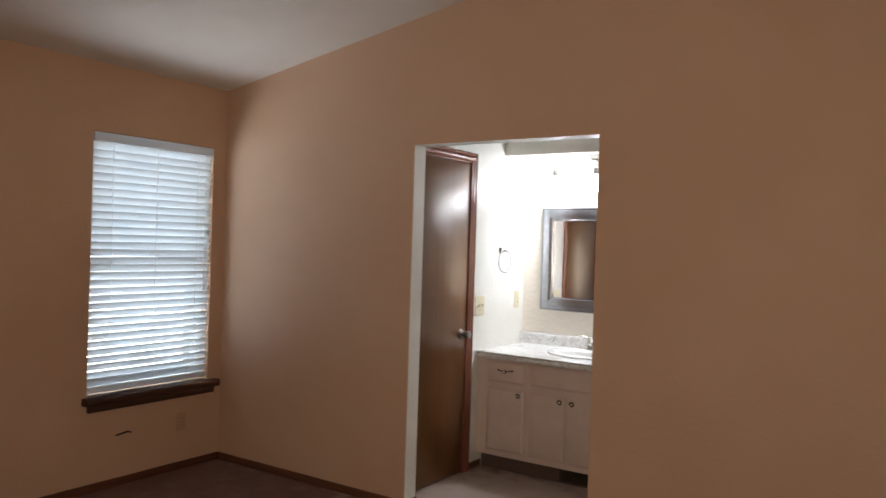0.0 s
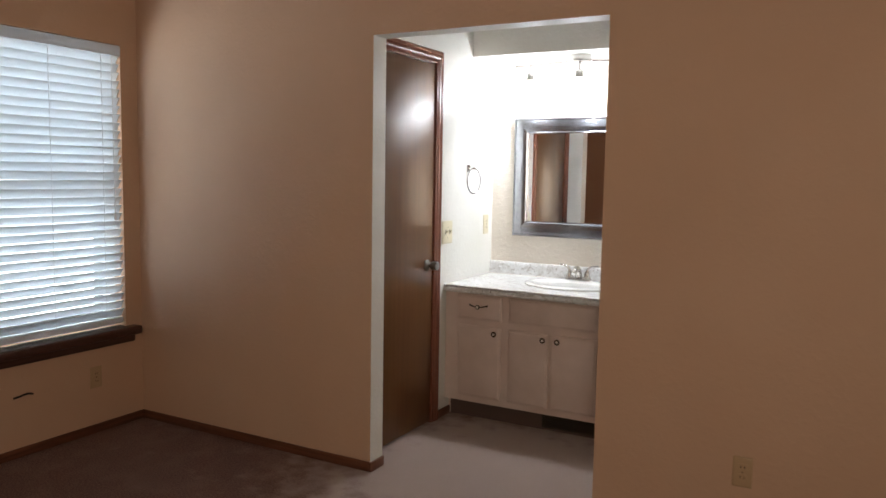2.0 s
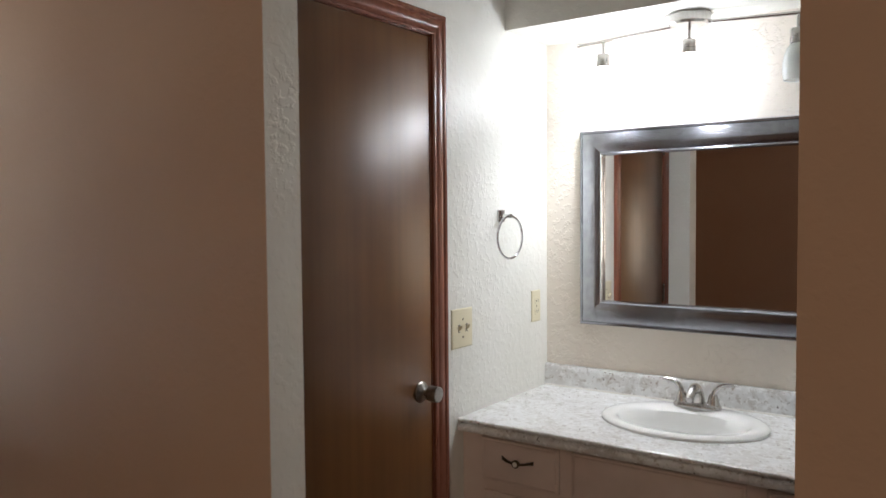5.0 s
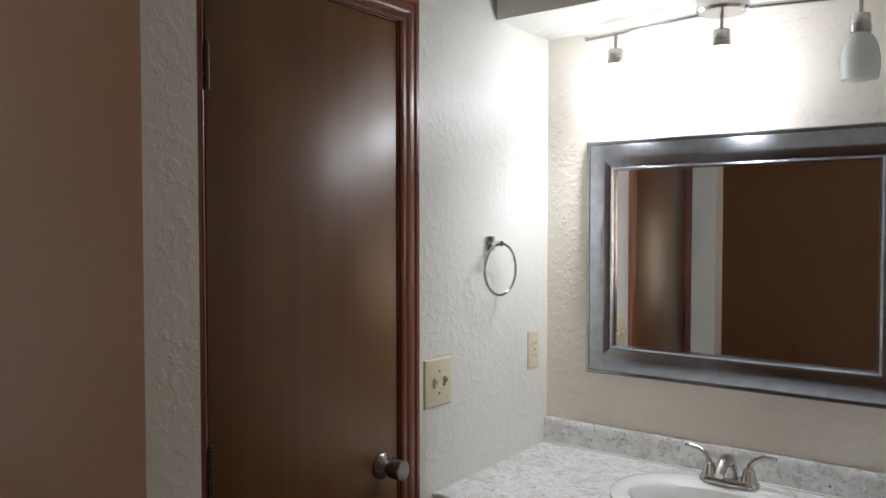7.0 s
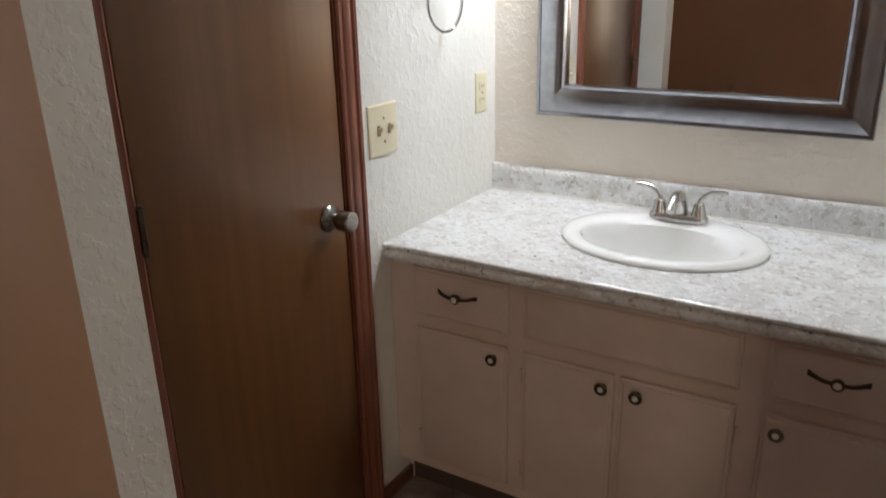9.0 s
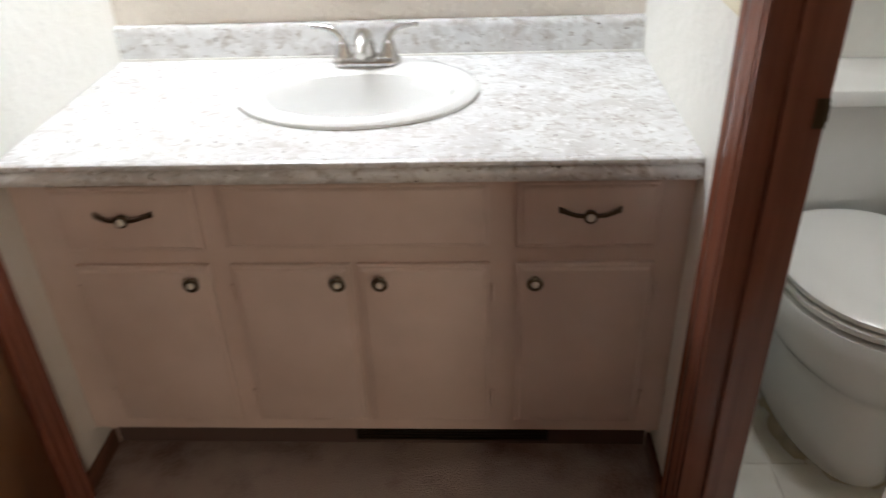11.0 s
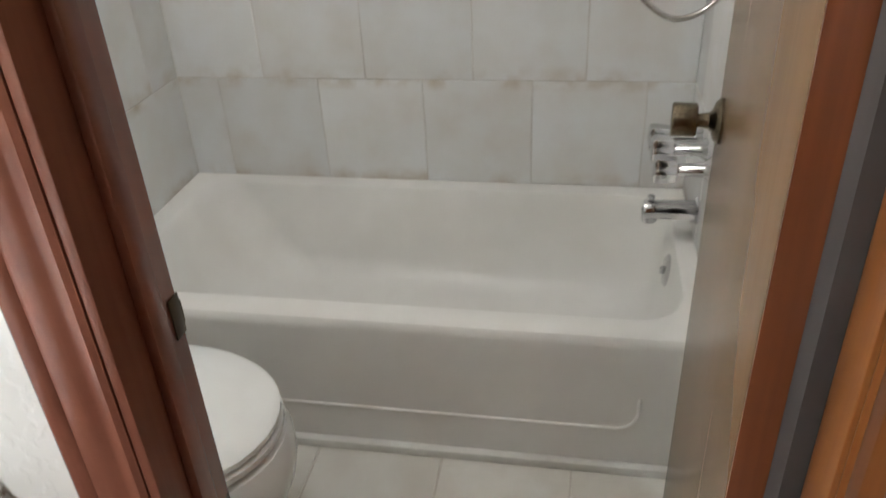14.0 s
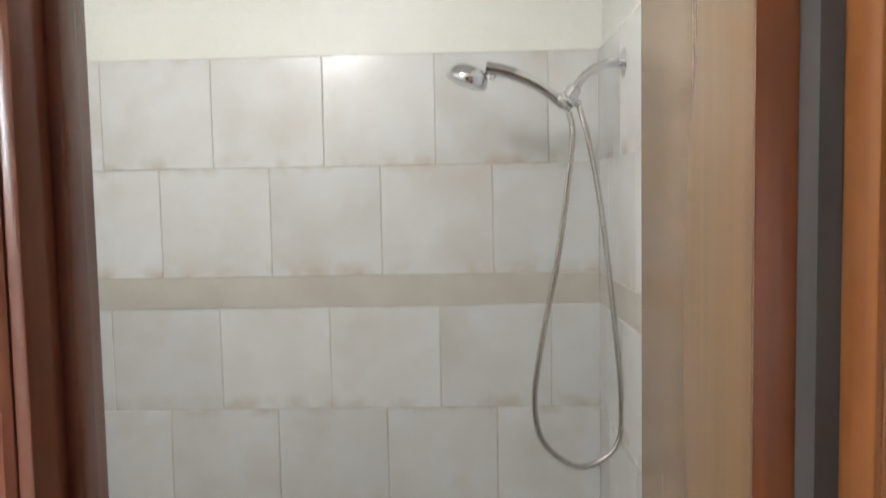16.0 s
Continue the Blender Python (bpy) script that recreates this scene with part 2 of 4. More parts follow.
def tile_material(name, base, second, dirt, rough, grime=False):
    """Mottled ceramic, differing a little from tile to tile."""
    m = material(name, base, second, rough, grain=(7, 7, 7), detail=5, stain=dirt, stain_scale=4.5, stain_amount=0.5, random_tint=0.07,
                 bump=0.05, bump_scale=20, bump_dist=0.001)
    n, l = m.node_tree.nodes, m.node_tree.links
    # per-piece shift of the mottling
    oi = n.new("ShaderNodeObjectInfo")
    geo = n.new("ShaderNodeNewGeometry")
    sc = n.new("ShaderNodeMath")
    sc.operation = "MULTIPLY"
    sc.inputs[1].default_value = 37.0
    l.new(oi.outputs["Random"], sc.inputs[0])
    add = n.new("ShaderNodeVectorMath")
    l.new(geo.outputs["Position"], add.inputs[0])
    l.new(sc.outputs[0], add.inputs[1])
    for node in list(n):
        if node.type in ("TEX_NOISE", "MAPPING"):
            for link in list(node.inputs["Vector"].links):
                if link.from_node.type == "TEX_COORD":
                    l.remove(link)
                    l.new(add.outputs[0], node.inputs["Vector"])
    if not grime:
        return m
    # brown grime creeping from the joints over the lower and upper edges
    tc = n.new("ShaderNodeTexCoord")
    sep = n.new("ShaderNodeSeparateXYZ")
    l.new(tc.outputs["Object"], sep.inputs[0])
    near = n.new("ShaderNodeMapRange")
    near.inputs["From Min"].default_value, near.inputs["From Max"].default_value = 0.045, 0.0
    l.new(sep.outputs["Y"], near.inputs[0])
    far = n.new("ShaderNodeMapRange")
    far.inputs["From Min"].default_value, far.inputs["From Max"].default_value = 0.278, 0.306
    l.new(sep.outputs["Y"], far.inputs[0])
    mxx = n.new("ShaderNodeMath")
    mxx.operation = "MAXIMUM"
    l.new(near.outputs[0], mxx.inputs[0])
    l.new(far.outputs[0], mxx.inputs[1])
    nz = n.new("ShaderNodeTexNoise")
    nz.inputs["Scale"].default_value = 11
    nz.inputs["Detail"].default_value = 6
    l.new(add.outputs[0], nz.inputs["Vector"])
    mr = n.new("ShaderNodeMapRange")
    mr.inputs["From Min"].default_value, mr.inputs["From Max"].default_value = 0.47, 0.72
    l.new(nz.outputs[0], mr.inputs[0])
    mul = n.new("ShaderNodeMath")
    mul.operation = "MULTIPLY"
    l.new(mxx.outputs[0], mul.inputs[0])
    l.new(mr.outputs[0], mul.inputs[1])
    b = n["Principled BSDF"]
    old = b.inputs["Base Color"].links[0].from_socket
    mx = n.new("ShaderNodeMix")
    mx.data_type = "RGBA"
    mx.inputs[7].default_value = (0.50, 0.425, 0.34, 1)
    l.new(mul.outputs[0], mx.inputs[0])
    l.new(old, mx.inputs[6])
    l.new(mx.outputs[2], b.inputs["Base Color"])
    return m


WALLTILE = tile_material("mottled_wall_tile", (0.66, 0.65, 0.625), (0.69, 0.695, 0.69), (0.56, 0.50, 0.435), 0.20, grime=True)
BANDTILE = tile_material("tan_band_tile", (0.52, 0.485, 0.435), (0.57, 0.54, 0.49), (0.45, 0.40, 0.34), 0.25)
FLOORTILE = tile_material("off_white_floor_tile", (0.60, 0.57, 0.51), (0.66, 0.64, 0.59), (0.46, 0.40, 0.32), 0.25)

# ---- mesh helpers ----


def box(bm, x0, x1, y0, y1, z0, z1, bevel=0.0, segs=2):
    vs = [bm.verts.new((x, y, z)) for x in (x0, x1) for y in (y0, y1) for z in (z0, z1)]
    fs = [bm.faces.new([vs[i] for i in q]) for q in ((0, 1, 3, 2), (4, 6, 7, 5), (0, 4, 5, 1), (2, 3, 7, 6), (0, 2, 6, 4), (1, 5, 7, 3))]
    if bevel:
        es = {e for f in fs for e in f.edges}
        bmesh.ops.bevel(bm, geom=list(es), offset=bevel, segments=segs, profile=0.5, affect="EDGES")
    return bm


def loft(bm, rings, cap0=True, cap1=True):
    """Rings of equally many points, joined in turn."""
    vs = [[bm.verts.new(p) for p in r] for r in rings]
    k = len(vs[0])
    for a, b in zip(vs, vs[1:]):
        for i in range(k):
            bm.faces.new((a[i], a[(i + 1) % k], b[(i + 1) % k], b[i]))
    if cap0:
        bm.faces.new(vs[0][::-1])
    if cap1:
        bm.faces.new(vs[-1])
    return bm


def circle(c, axis, r, n=20):
    axis = Vector(axis).normalized()
    u = axis.orthogonal().normalized()
    w = axis.cross(u)
    return [Vector(c) + r * (math.cos(a) * u + math.sin(a) * w) for a in (2 * math.pi * i / n for i in range(n))]


def turned(bm, base, axis, profile, n=20):
    """Profile of (distance along the axis, radius)."""
    axis = Vector(axis).normalized()
    return loft(bm, [circle(Vector(base) + d * axis, axis, max(r, 0.0005), n) for d, r in profile])


def tube(bm, pts, r, n=10, closed=False):
    pts = [Vector(p) for p in pts]
    rings = []
    k = len(pts)
    u = None
    for i, p in enumerate(pts):
        a = pts[(i - 1) % k] if (closed or i > 0) else p
        b = pts[(i + 1) % k] if (closed or i < k - 1) else p
        d = (b - a).normalized()
        if u is None:
            u = d.orthogonal().normalized()
        u = (u - d * u.dot(d)).normalized()
        w = d.cross(u)
        rr = r[i] if isinstance(r, (list, tuple)) else r
        rings.append([p + rr * (math.cos(t) * u + math.sin(t) * w) for t in (2 * math.pi * j / n for j in range(n))])
    if closed:
        vs = [[bm.verts.new(p) for p in ring] for ring in rings]
        for i in range(k):
            a, b = vs[i], vs[(i + 1) % k]
            for j in range(n):
                bm.faces.new((a[j], a[(j + 1) % n], b[(j + 1) % n], b[j]))
        return bm
    return loft(bm, rings)


def smooth_path(pts, steps=8):
    """Catmull-Rom through the points."""
    pts = [Vector(p) for p in pts]
    ext = [2 * pts[0] - pts[1], *pts, 2 * pts[-1] - pts[-2]]
    out = []
    for i in range(1, len(ext) - 2):
        p0, p1, p2, p3 = ext[i - 1:i + 3]
        for s in range(steps):
            t = s / steps
            out.append(0.5 * (2 * p1 + (p2 - p0) * t + (2 * p0 - 5 * p1 + 4 * p2 - p3) * t * t + (3 * p1 - p0 - 3 * p2 + p3) * t ** 3))
    out.append(pts[-1])
    return out


def rounded_rect(x0, x1, y0, y1, z, r, n=8):
    pts = []
    for cx, cy, a0 in ((x1 - r, y1 - r, 0), (x0 + r, y1 - r, 90), (x0 + r, y0 + r, 180), (x1 - r, y0 + r, 270)):
        for i in range(n):
            a = radians(a0 + 90 * i / (n - 1))
            pts.append((cx + r * math.cos(a), cy + r * math.sin(a), z))
    return pts


def ellipse(cx, cy, z, a, b, n=48, squash=0.0):
    return [(cx + a * math.cos(t), cy + b * math.sin(t), z) for t in (2 * math.pi * i / n for i in range(n))]


def finish(name, bm, mat):
    bmesh.ops.recalc_face_normals(bm, faces=bm.faces[:])
    me = bpy.data.meshes.new(name)
    bm.to_mesh(me)
    bm.free()
    for m in (mat if isinstance(mat, (list, tuple)) else [mat]):
        me.materials.append(m)
    me.polygons.foreach_set("use_smooth", [True] * len(me.polygons))
    me.set_sharp_from_angle(angle=radians(35))
    return me


def thing(name, place, label, category, group="", kind=""):
    ob = new(name)
    ob.location = place
    return tagged(ob, label, category, group, kind)


def part(name, bm, mat, parent, label=""):
    ob = new(name, finish(name, bm, mat))
    ob.parent = parent
    if parent.data is None:
        ob.matrix_parent_inverse = Matrix.Translation(-parent.location)
    return tagged(ob, label)


def single(name, bm, mat, label, category, kind="", group=""):
    return tagged(new(name, finish(name, bm, mat)), label, category, group, kind)


def B(*a, **k):
    return box(bmesh.new(), *a, **k)


# ---- plan ----
WX = -1.455            # window wall
BN, BNI = -0.267, -0.161  # bedroom's north wall: bedroom face, alcove face
OL, OR, OH = 0.121, 1.217, 2.050   # opening to the alcove
AW = 1.30              # alcove's width
AD = 1.30              # back wall of alcove and bathroom
BX0, BX1, BS = 1.40, 2.90, -0.215  # bathroom
EX, SY = 3.60, -4.40   # bedroom's far walls
CH = 2.42              # flat ceilings
D0, D1, DH = -0.136, 0.482, 2.04  # bathroom doorway
C0, C1 = -0.066, 0.522  # closet doorway


def roof(x):
    return 2.485 + 0.175 * (x - WX)


def wall(name, boxes, mats, label, pick=None):
    bm = bmesh.new()
    for b in boxes:
        box(bm, *b)
    if pick:
        bmesh.ops.recalc_face_normals(bm, faces=bm.faces[:])
        for f in bm.faces:
            f.material_index = pick(f)
    return single(name, bm, mats, label, "wall", "structure")


# bedroom's north wall, its top following the sloping ceiling
bm = bmesh.new()


def slab(x0, x1, z0, y1=BNI):
    vs = [bm.verts.new(p) for p in ((x0, BN, z0), (x1, BN, z0), (x1, BN, roof(x1)), (x0, BN, roof(x0)),
                                    (x0, y1, z0), (x1, y1, z0), (x1, y1, roof(x1)), (x0, y1, roof(x0)))]
    for q in ((0, 1, 2, 3), (5, 4, 7, 6), (1, 5, 6, 2), (4, 0, 3, 7), (4, 5, 1, 0), (3, 2, 6, 7)):
        bm.faces.new([vs[i] for i in q])


slab(WX, OL, 0)
slab(OL, OR, OH)
slab(OR, BX0, 0)
slab(BX0, EX, 0, BS)
bmesh.ops.recalc_face_normals(bm, faces=bm.faces[:])
for f in bm.faces:
    f.material_index = 0 if f.calc_center_median().y < BN + 0.001 else 1
single("wall_bedroom_north", bm, [PEACH, WHITE], "peach painted wall with a square opening, white inside", "wall", "structure")

# window wall
Y0, Y1, Z0, Z1 = -1.225, -0.375, 0.552, 2.088
wall("wall_window", [(WX - 0.15, WX, SY, Y0, 0, 2.6), (WX - 0.15, WX, Y1, BNI, 0, 2.6), (WX - 0.15, WX, Y0, Y1, 0, Z0), (WX - 0.15, WX, Y0, Y1, Z1, 2.6)],
     PEACH, "peach painted wall round a blind-covered window")
# doorway and the wall beyond are assumed, to hold the added fill lamp
bm = bmesh.new()
for x0, x1, z0 in ((WX - 0.15, 2.10, 0), (2.10, 3.00, 2.05), (3.00, EX + 0.1, 0)):
    loft(bm, [[(x0, y, z0), (x1, y, z0), (x1, y, roof(x1)), (x0, y, roof(x0))] for y in (SY - 0.1, SY)])
single("wall_bedroom_south", bm, PEACH, "plain peach painted bedroom wall with an assumed, unseen doorway", "wall", "structure")
wall("assumed_hall_wall", [(1.9, 3.2, SY - 0.30, SY - 0.22, 0, 2.3), (1.9, 2.0, SY - 0.22, SY - 0.10, 0, 2.3), (3.1, 3.2, SY - 0.22, SY - 0.10, 0, 2.3)], WHITE, "plain white wall added behind the assumed doorway")
wall("wall_bedroom_east", [(EX, EX + 0.1, SY, BN + 0.05, 0, roof(EX))], PEACH, "plain peach painted bedroom wall")
# alcove and bathroom
wall("wall_closet", [(-0.12, 0, BNI, C0, 0, CH), (-0.12, 0, C1, AD, 0, CH), (-0.12, 0, C0, C1, 2.04, CH)], WHITE, "white textured wall with a closet door")
wall("closet_back", [(-0.60, -0.58, BNI, 0.9, 0, CH)], WHITE, "plain back of the closet")
wall("wall_vanity", [(-0.12, AW + 0.05, AD, AD + 0.12, 0, CH)], CREAM, "cream textured wall behind the vanity mirror")
wall("wall_bathroom_north", [(AW + 0.05, BX1 + 0.12, AD, AD + 0.12, 0, CH)], WHITE, "white painted wall behind the toilet")
wall("wall_partition", [(AW, BX0, BNI, D0, 0, CH), (AW, BX0, D1, AD, 0, CH), (AW, BX0, D0, D1, DH, CH)], WHITE, "white textured wall between vanity and bathroom")
wall("wall_bathroom_east", [(BX1, BX1 + 0.12, BS - 0.03, AD, 0, CH)], WHITE, "white painted wall above the bath tiles")

# ceilings
bm = bmesh.new()
vs = [bm.verts.new(p) for p in ((WX - 0.2, SY - 0.1, roof(WX - 0.2)), (EX + 0.1, SY - 0.1, roof(EX + 0.1)), (EX + 0.1, BN + 0.03, roof(EX + 0.1)), (WX - 0.2, BN + 0.03, roof(WX - 0.2)))]
up = [bm.verts.new(v.co + Vector((0, 0, 0.1))) for v in vs]
bm.faces.new(vs)
bm.faces.new(up[::-1])
for i in range(4):
    bm.faces.new((vs[i], vs[(i + 1) % 4], up[(i + 1) % 4], up[i]))
single("ceiling_bedroom", bm, CEILING, "sloping off-white bedroom ceiling", "ceiling", "structure")
single("ceiling_alcove", B(-0.12, AW + 0.05, BNI, AD + 0.12, CH, CH + 0.1), CEILING, "flat white alcove ceiling", "ceiling", "structure")
single("ceiling_bathroom", B(AW + 0.05, BX1 + 0.12, BS - 0.03, AD + 0.12, CH, CH + 0.1), CEILING, "flat white bathroom ceiling", "ceiling", "structure")
single("soffit", B(0.0, AW, 0.982, AD, 2.135, CH), WHITE, "white boxed soffit above the vanity", "soffit", "structure")

# floors
single("floor_bedroom", B(WX, EX, SY, BN, -0.1, 0.0), CARPET, "worn mauve carpet on the bedroom floor, lamplight painted in near the opening", "carpet", "structure")
single("floor_alcove", B(-0.58, 1.36, BN, AD, -0.1, 0.0), CARPET, "worn carpet on the vanity alcove floor, painted beige-brown as lamplit", "carpet", "structure")

# ---- skirting, sill and window ----


def skirting(boxes, label="thin red-brown wooden baseboard along the carpet"):
    for b in boxes:
        single("baseboard", B(*b, bevel=0.004), BASEWOOD, label, "baseboard", "structure")


SH = 0.048
skirting([(WX + 0.012, OL, BN - 0.012, BN - 0.0005, 0, SH), (OR, EX, BN - 0.012, BN - 0.0005, 0, SH), (WX + 0.0005, WX + 0.012, SY, BN - 0.001, 0, SH),
          (OL + 0.0005, OL + 0.012, BN - 0.012, BNI, 0, SH), (OR - 0.012, OR - 0.0005, BN - 0.012, BNI, 0, SH),
          (0.0005, 0.012, C1 + 0.07, 0.745, 0, SH), (AW - 0.012, AW - 0.0005, D1 + 0.08, 0.745, 0, SH)])

win = thing("window_1", (WX, -0.80, 0.56), "double-hung window with a closed white slatted blind", "window", kind="structure")
FX = WX - 0.11
for name, b in (("window_frame", (FX - 0.03, FX + 0.03, Y0, Y0 + 0.04, Z0, Z1)), ("window_frame", (FX - 0.03, FX + 0.03, Y1 - 0.04, Y1, Z0, Z1)),
                ("window_frame", (FX - 0.03, FX + 0.03, Y0 + 0.04, Y1 - 0.04, Z0, Z0 + 0.05)), ("window_frame", (FX - 0.03, FX + 0.03, Y0 + 0.04, Y1 - 0.04, Z1 - 0.04, Z1)),
                ("meeting_rail", (FX - 0.025, FX + 0.025, Y0 + 0.04, Y1 - 0.04, 1.30, 1.35))):
    part(name, B(*b, bevel=0.004), VINYL, win)
for z0, z1 in ((Z0 + 0.05, 1.30), (1.35, Z1 - 0.04)):
    pane = part("pane", B(FX - 0.004, FX, Y0 + 0.04, Y1 - 0.04, z0, z1), GLASS, win, "clear window glass")
    pane.visible_shadow = False
bm = bmesh.new()
box(bm, WX - 0.06, WX + 0.060, -1.255, -0.310, 0.505, 0.552, bevel=0.010, segs=3)
box(bm, WX + 0.0005, WX + 0.022, -1.225, -0.330, 0.462, 0.5045, bevel=0.006)
part("window_sill", bm, SILLWOOD, win, "dark brown wooden window sill")

blind = thing("window_blind", (WX, -0.80, 2.06), "closed white faux-wood slatted blind filling the window", "blind")
BX = WX - 0.022
part("headrail", B(BX - 0.03, BX + 0.03, Y0 + 0.003, Y1 - 0.003, 2.028, 2.084, bevel=0.004), SLAT, blind)
part("bottom_rail", B(BX - 0.02, BX + 0.02, Y0 + 0.012, Y1 - 0.012, 0.575, 0.605, bevel=0.005), SLAT, blind)
# one slat, then its repeats on the same mesh
bm = bmesh.new()
tilt = radians(58)
prof = []
for i in range(7):
    s = (i / 6 - 0.5) * 0.052
    bow = 0.0035 * (1 - (2 * i / 6 - 1) ** 2)
    prof.append((s * math.cos(tilt) - bow * math.sin(tilt), s * math.sin(tilt) + bow * math.cos(tilt)))
back = [(x + 0.0022 * math.sin(tilt), z - 0.0022 * math.cos(tilt)) for x, z in prof][::-1]
loft(bm, [[(x, y, z) for x, z in prof + back] for y in (-0.4235, 0.4235)])
slat_mesh = finish("slat", bm, SLAT)
for i in range(32):
    s = new("slat", slat_mesh)
    s.parent = blind
    s.matrix_parent_inverse = Matrix.Translation(-blind.location)
    s.location = (BX, -0.80 + random.uniform(-0.001, 0.001), 0.630 + i * 0.0445)
    s.rotation_euler = (random.uniform(-0.003, 0.003), random.uniform(-0.03, 0.03), 0)
for y in (-1.10, -0.80, -0.50):
    bm = bmesh.new()
    tube(bm, [(BX + 0.030, y, 0.60), (BX + 0.030, y, 2.04)], 0.0014, 6)
    part("ladder_cord", bm, VINYL, blind)
bm = bmesh.new()
tube(bm, smooth_path([(BX + 0.036, -0.44, 2.04), (BX + 0.040, -0.442, 1.6), (BX + 0.038, -0.438, 1.18)], 6), 0.0018, 6)
turned(bm, (BX + 0.038, -0.438, 1.15), (0, 0, 1), [(0, 0.007), (0.02, 0.008), (0.035, 0.003)], 10)
part("pull_cord", bm, VINYL, blind)

# ---- doors and their frames ----
CASING = [(0.0, 0.0), (0.0, 0.009), (0.006, 0.012), (0.012, 0.0095), (0.020, 0.0095), (0.026, 0.014), (0.040, 0.016), (0.047, 0.0135), (0.052, 0.0175), (0.062, 0.018), (0.066, 0.015), (0.066, 0.0)]


def casing(place, u0, u1, h, parent, mats, label, w0=1.0, w1=1.0):
    """Moulded frame of three mitred pieces round a doorway; place(u, v, d) gives the world point. w0, w1: width of each side piece."""
    k0 = [(w * w0, d) for w, d in CASING]
    k1 = [(w * w1, d) for w, d in CASING]
    legs = ([[place(u0 - w, 0, d) for w, d in k0], [place(u0 - w, h + c[0], d) for (w, d), c in zip(k0, CASING)]],
            [[place(u0 - w, h + c[0], d) for (w, d), c in zip(k0, CASING)], [place(u1 + w, h + c[0], d) for (w, d), c in zip(k1, CASING)]],
            [[place(u1 + w, h + c[0], d) for (w, d), c in zip(k1, CASING)], [place(u1 + w, 0, d) for w, d in k1]])
    for leg, mat in zip(legs, mats):
        bm = bmesh.new()
        loft(bm, leg)
        part("casing", bm, mat, parent, label)


def knob_set(parent, place, axis, mat, label):
    """Rosette, neck and a drum-shaped knob, standing out along the axis."""
    bm = bmesh.new()
    turned(bm, place, axis, [(0.0005, 0.033), (0.004, 0.033), (0.010, 0.028), (0.014, 0.016), (0.018, 0.012), (0.030, 0.010), (0.0335, 0.011), (0.0338, 0.021), (0.0342, 0.0225), (0.0358, 0.0243), (0.0366, 0.0245), (0.0668, 0.0245), (0.0676, 0.0243), (0.0694, 0.0225), (0.0697, 0.021), (0.0698, 0.002)], 28)
    return part("door_knob", bm, mat, parent, label)


def hinge(parent, x, y, z, mat=BRONZE):
    bm = bmesh.new()
    for k in range(3):
        turned(bm, (x, y, z - 0.045 + k * 0.0305), (0, 0, 1), [(0, 0.0065), (0.029, 0.0065)], 12)
    turned(bm, (x, y, z + 0.0465), (0, 0, 1), [(0, 0.005), (0.004, 0.0055), (0.007, 0.002)], 12)
    return part("hinge", bm, mat, parent, "dark metal hinge")


closet = thing("door_1", (0, 0.23, 0), "closed dark-stained flush closet door with moulded frame", "door", kind="structure")
casing(lambda u, v, d: (d + 0.0005, u, v), C0, C1, 2.035, closet, [TRIMWOOD] * 3, "dark red-brown moulded wooden casing", w0=0.95)
for b in ((-0.118, 0.0, C0 - 0.001, C0 + 0.004, 0.0, 2.036), (-0.118, 0.0, C1 - 0.004, C1 + 0.001, 0.0, 2.036), (-0.118, 0.0, C0 + 0.004, C1 - 0.004, 2.031, 2.0395)):
    part("jamb", B(*b), TRIMWOOD, closet)
leaf = part("door_leaf", B(-0.036, 0.004, C0 + 0.006, C1 - 0.012, 0.012, 2.028, bevel=0.0025), DOORWOOD, closet, "dark brown veneered flush door with satin gloss")
knob_set(leaf, (0.004, 0.452, 0.920), (1, 0, 0), PEWTER, "dull pewter door knob")
for z in (0.25, 1.04, 1.825):
    hinge(leaf, 0.012, C0 + 0.004, z)

bathdoor = thing("door_2", (1.39, 0.18, 0), "open wooden bathroom door with moulded red-brown frame", "door", kind="structure")
# hinge-side leg takes the lamplit copy of the wood
casing(lambda u, v, d: (AW - d - 0.0005, u, v), -0.116, D1 + 0.006, 2.035, bathdoor, [LITTRIM, TRIMWOOD, TRIMWOOD], "red-brown moulded wooden casing", w0=0.735, w1=1.1)
part("jamb", B(AW - 0.008, 1.343, D0 - 0.001, -0.111, 0.0, 2.045, bevel=0.002), LITTRIM, bathdoor, "hinge-side jamb, coloured orange-brown as lamplit")
# strip added over the gap, its shade put into the colour
part("gap_strip", B(1.3435, 1.378, D0 - 0.001, -0.094, 0.0, 2.045), GAPSHADE, bathdoor, "grey strip standing in for the shaded gap behind the hinges")
for b in ((AW - 0.008, BX0 + 0.002, D1 - 0.006, D1 + 0.006, 0.0, 2.045), (AW - 0.008, BX0 + 0.002, -0.110, D1 - 0.0065, 2.030, 2.045)):
    part("jamb", B(*b, bevel=0.002), TRIMWOOD, bathdoor)
part("door_stop", B(1.336, 1.362, D1 - 0.018, D1 - 0.0065, 0.0, 2.0295, bevel=0.002), TRIMWOOD, bathdoor)
strike = B(1.384, 1.4025, D1 - 0.0078, D1 - 0.0062, 0.922, 0.968, bevel=0.0005)
box(strike, 1.4025, 1.4045, D1 - 0.0078, D1 + 0.004, 0.932, 0.958, bevel=0.0006)
part("strike_plate", strike, BRONZE, bathdoor, "dark metal strike plate")
# the open leaf: built along +x from its hinge edge, then turned
turn = Matrix.Translation((1.383, -0.062, 0)) @ Matrix.Rotation(radians(-4.6), 4, "Z")


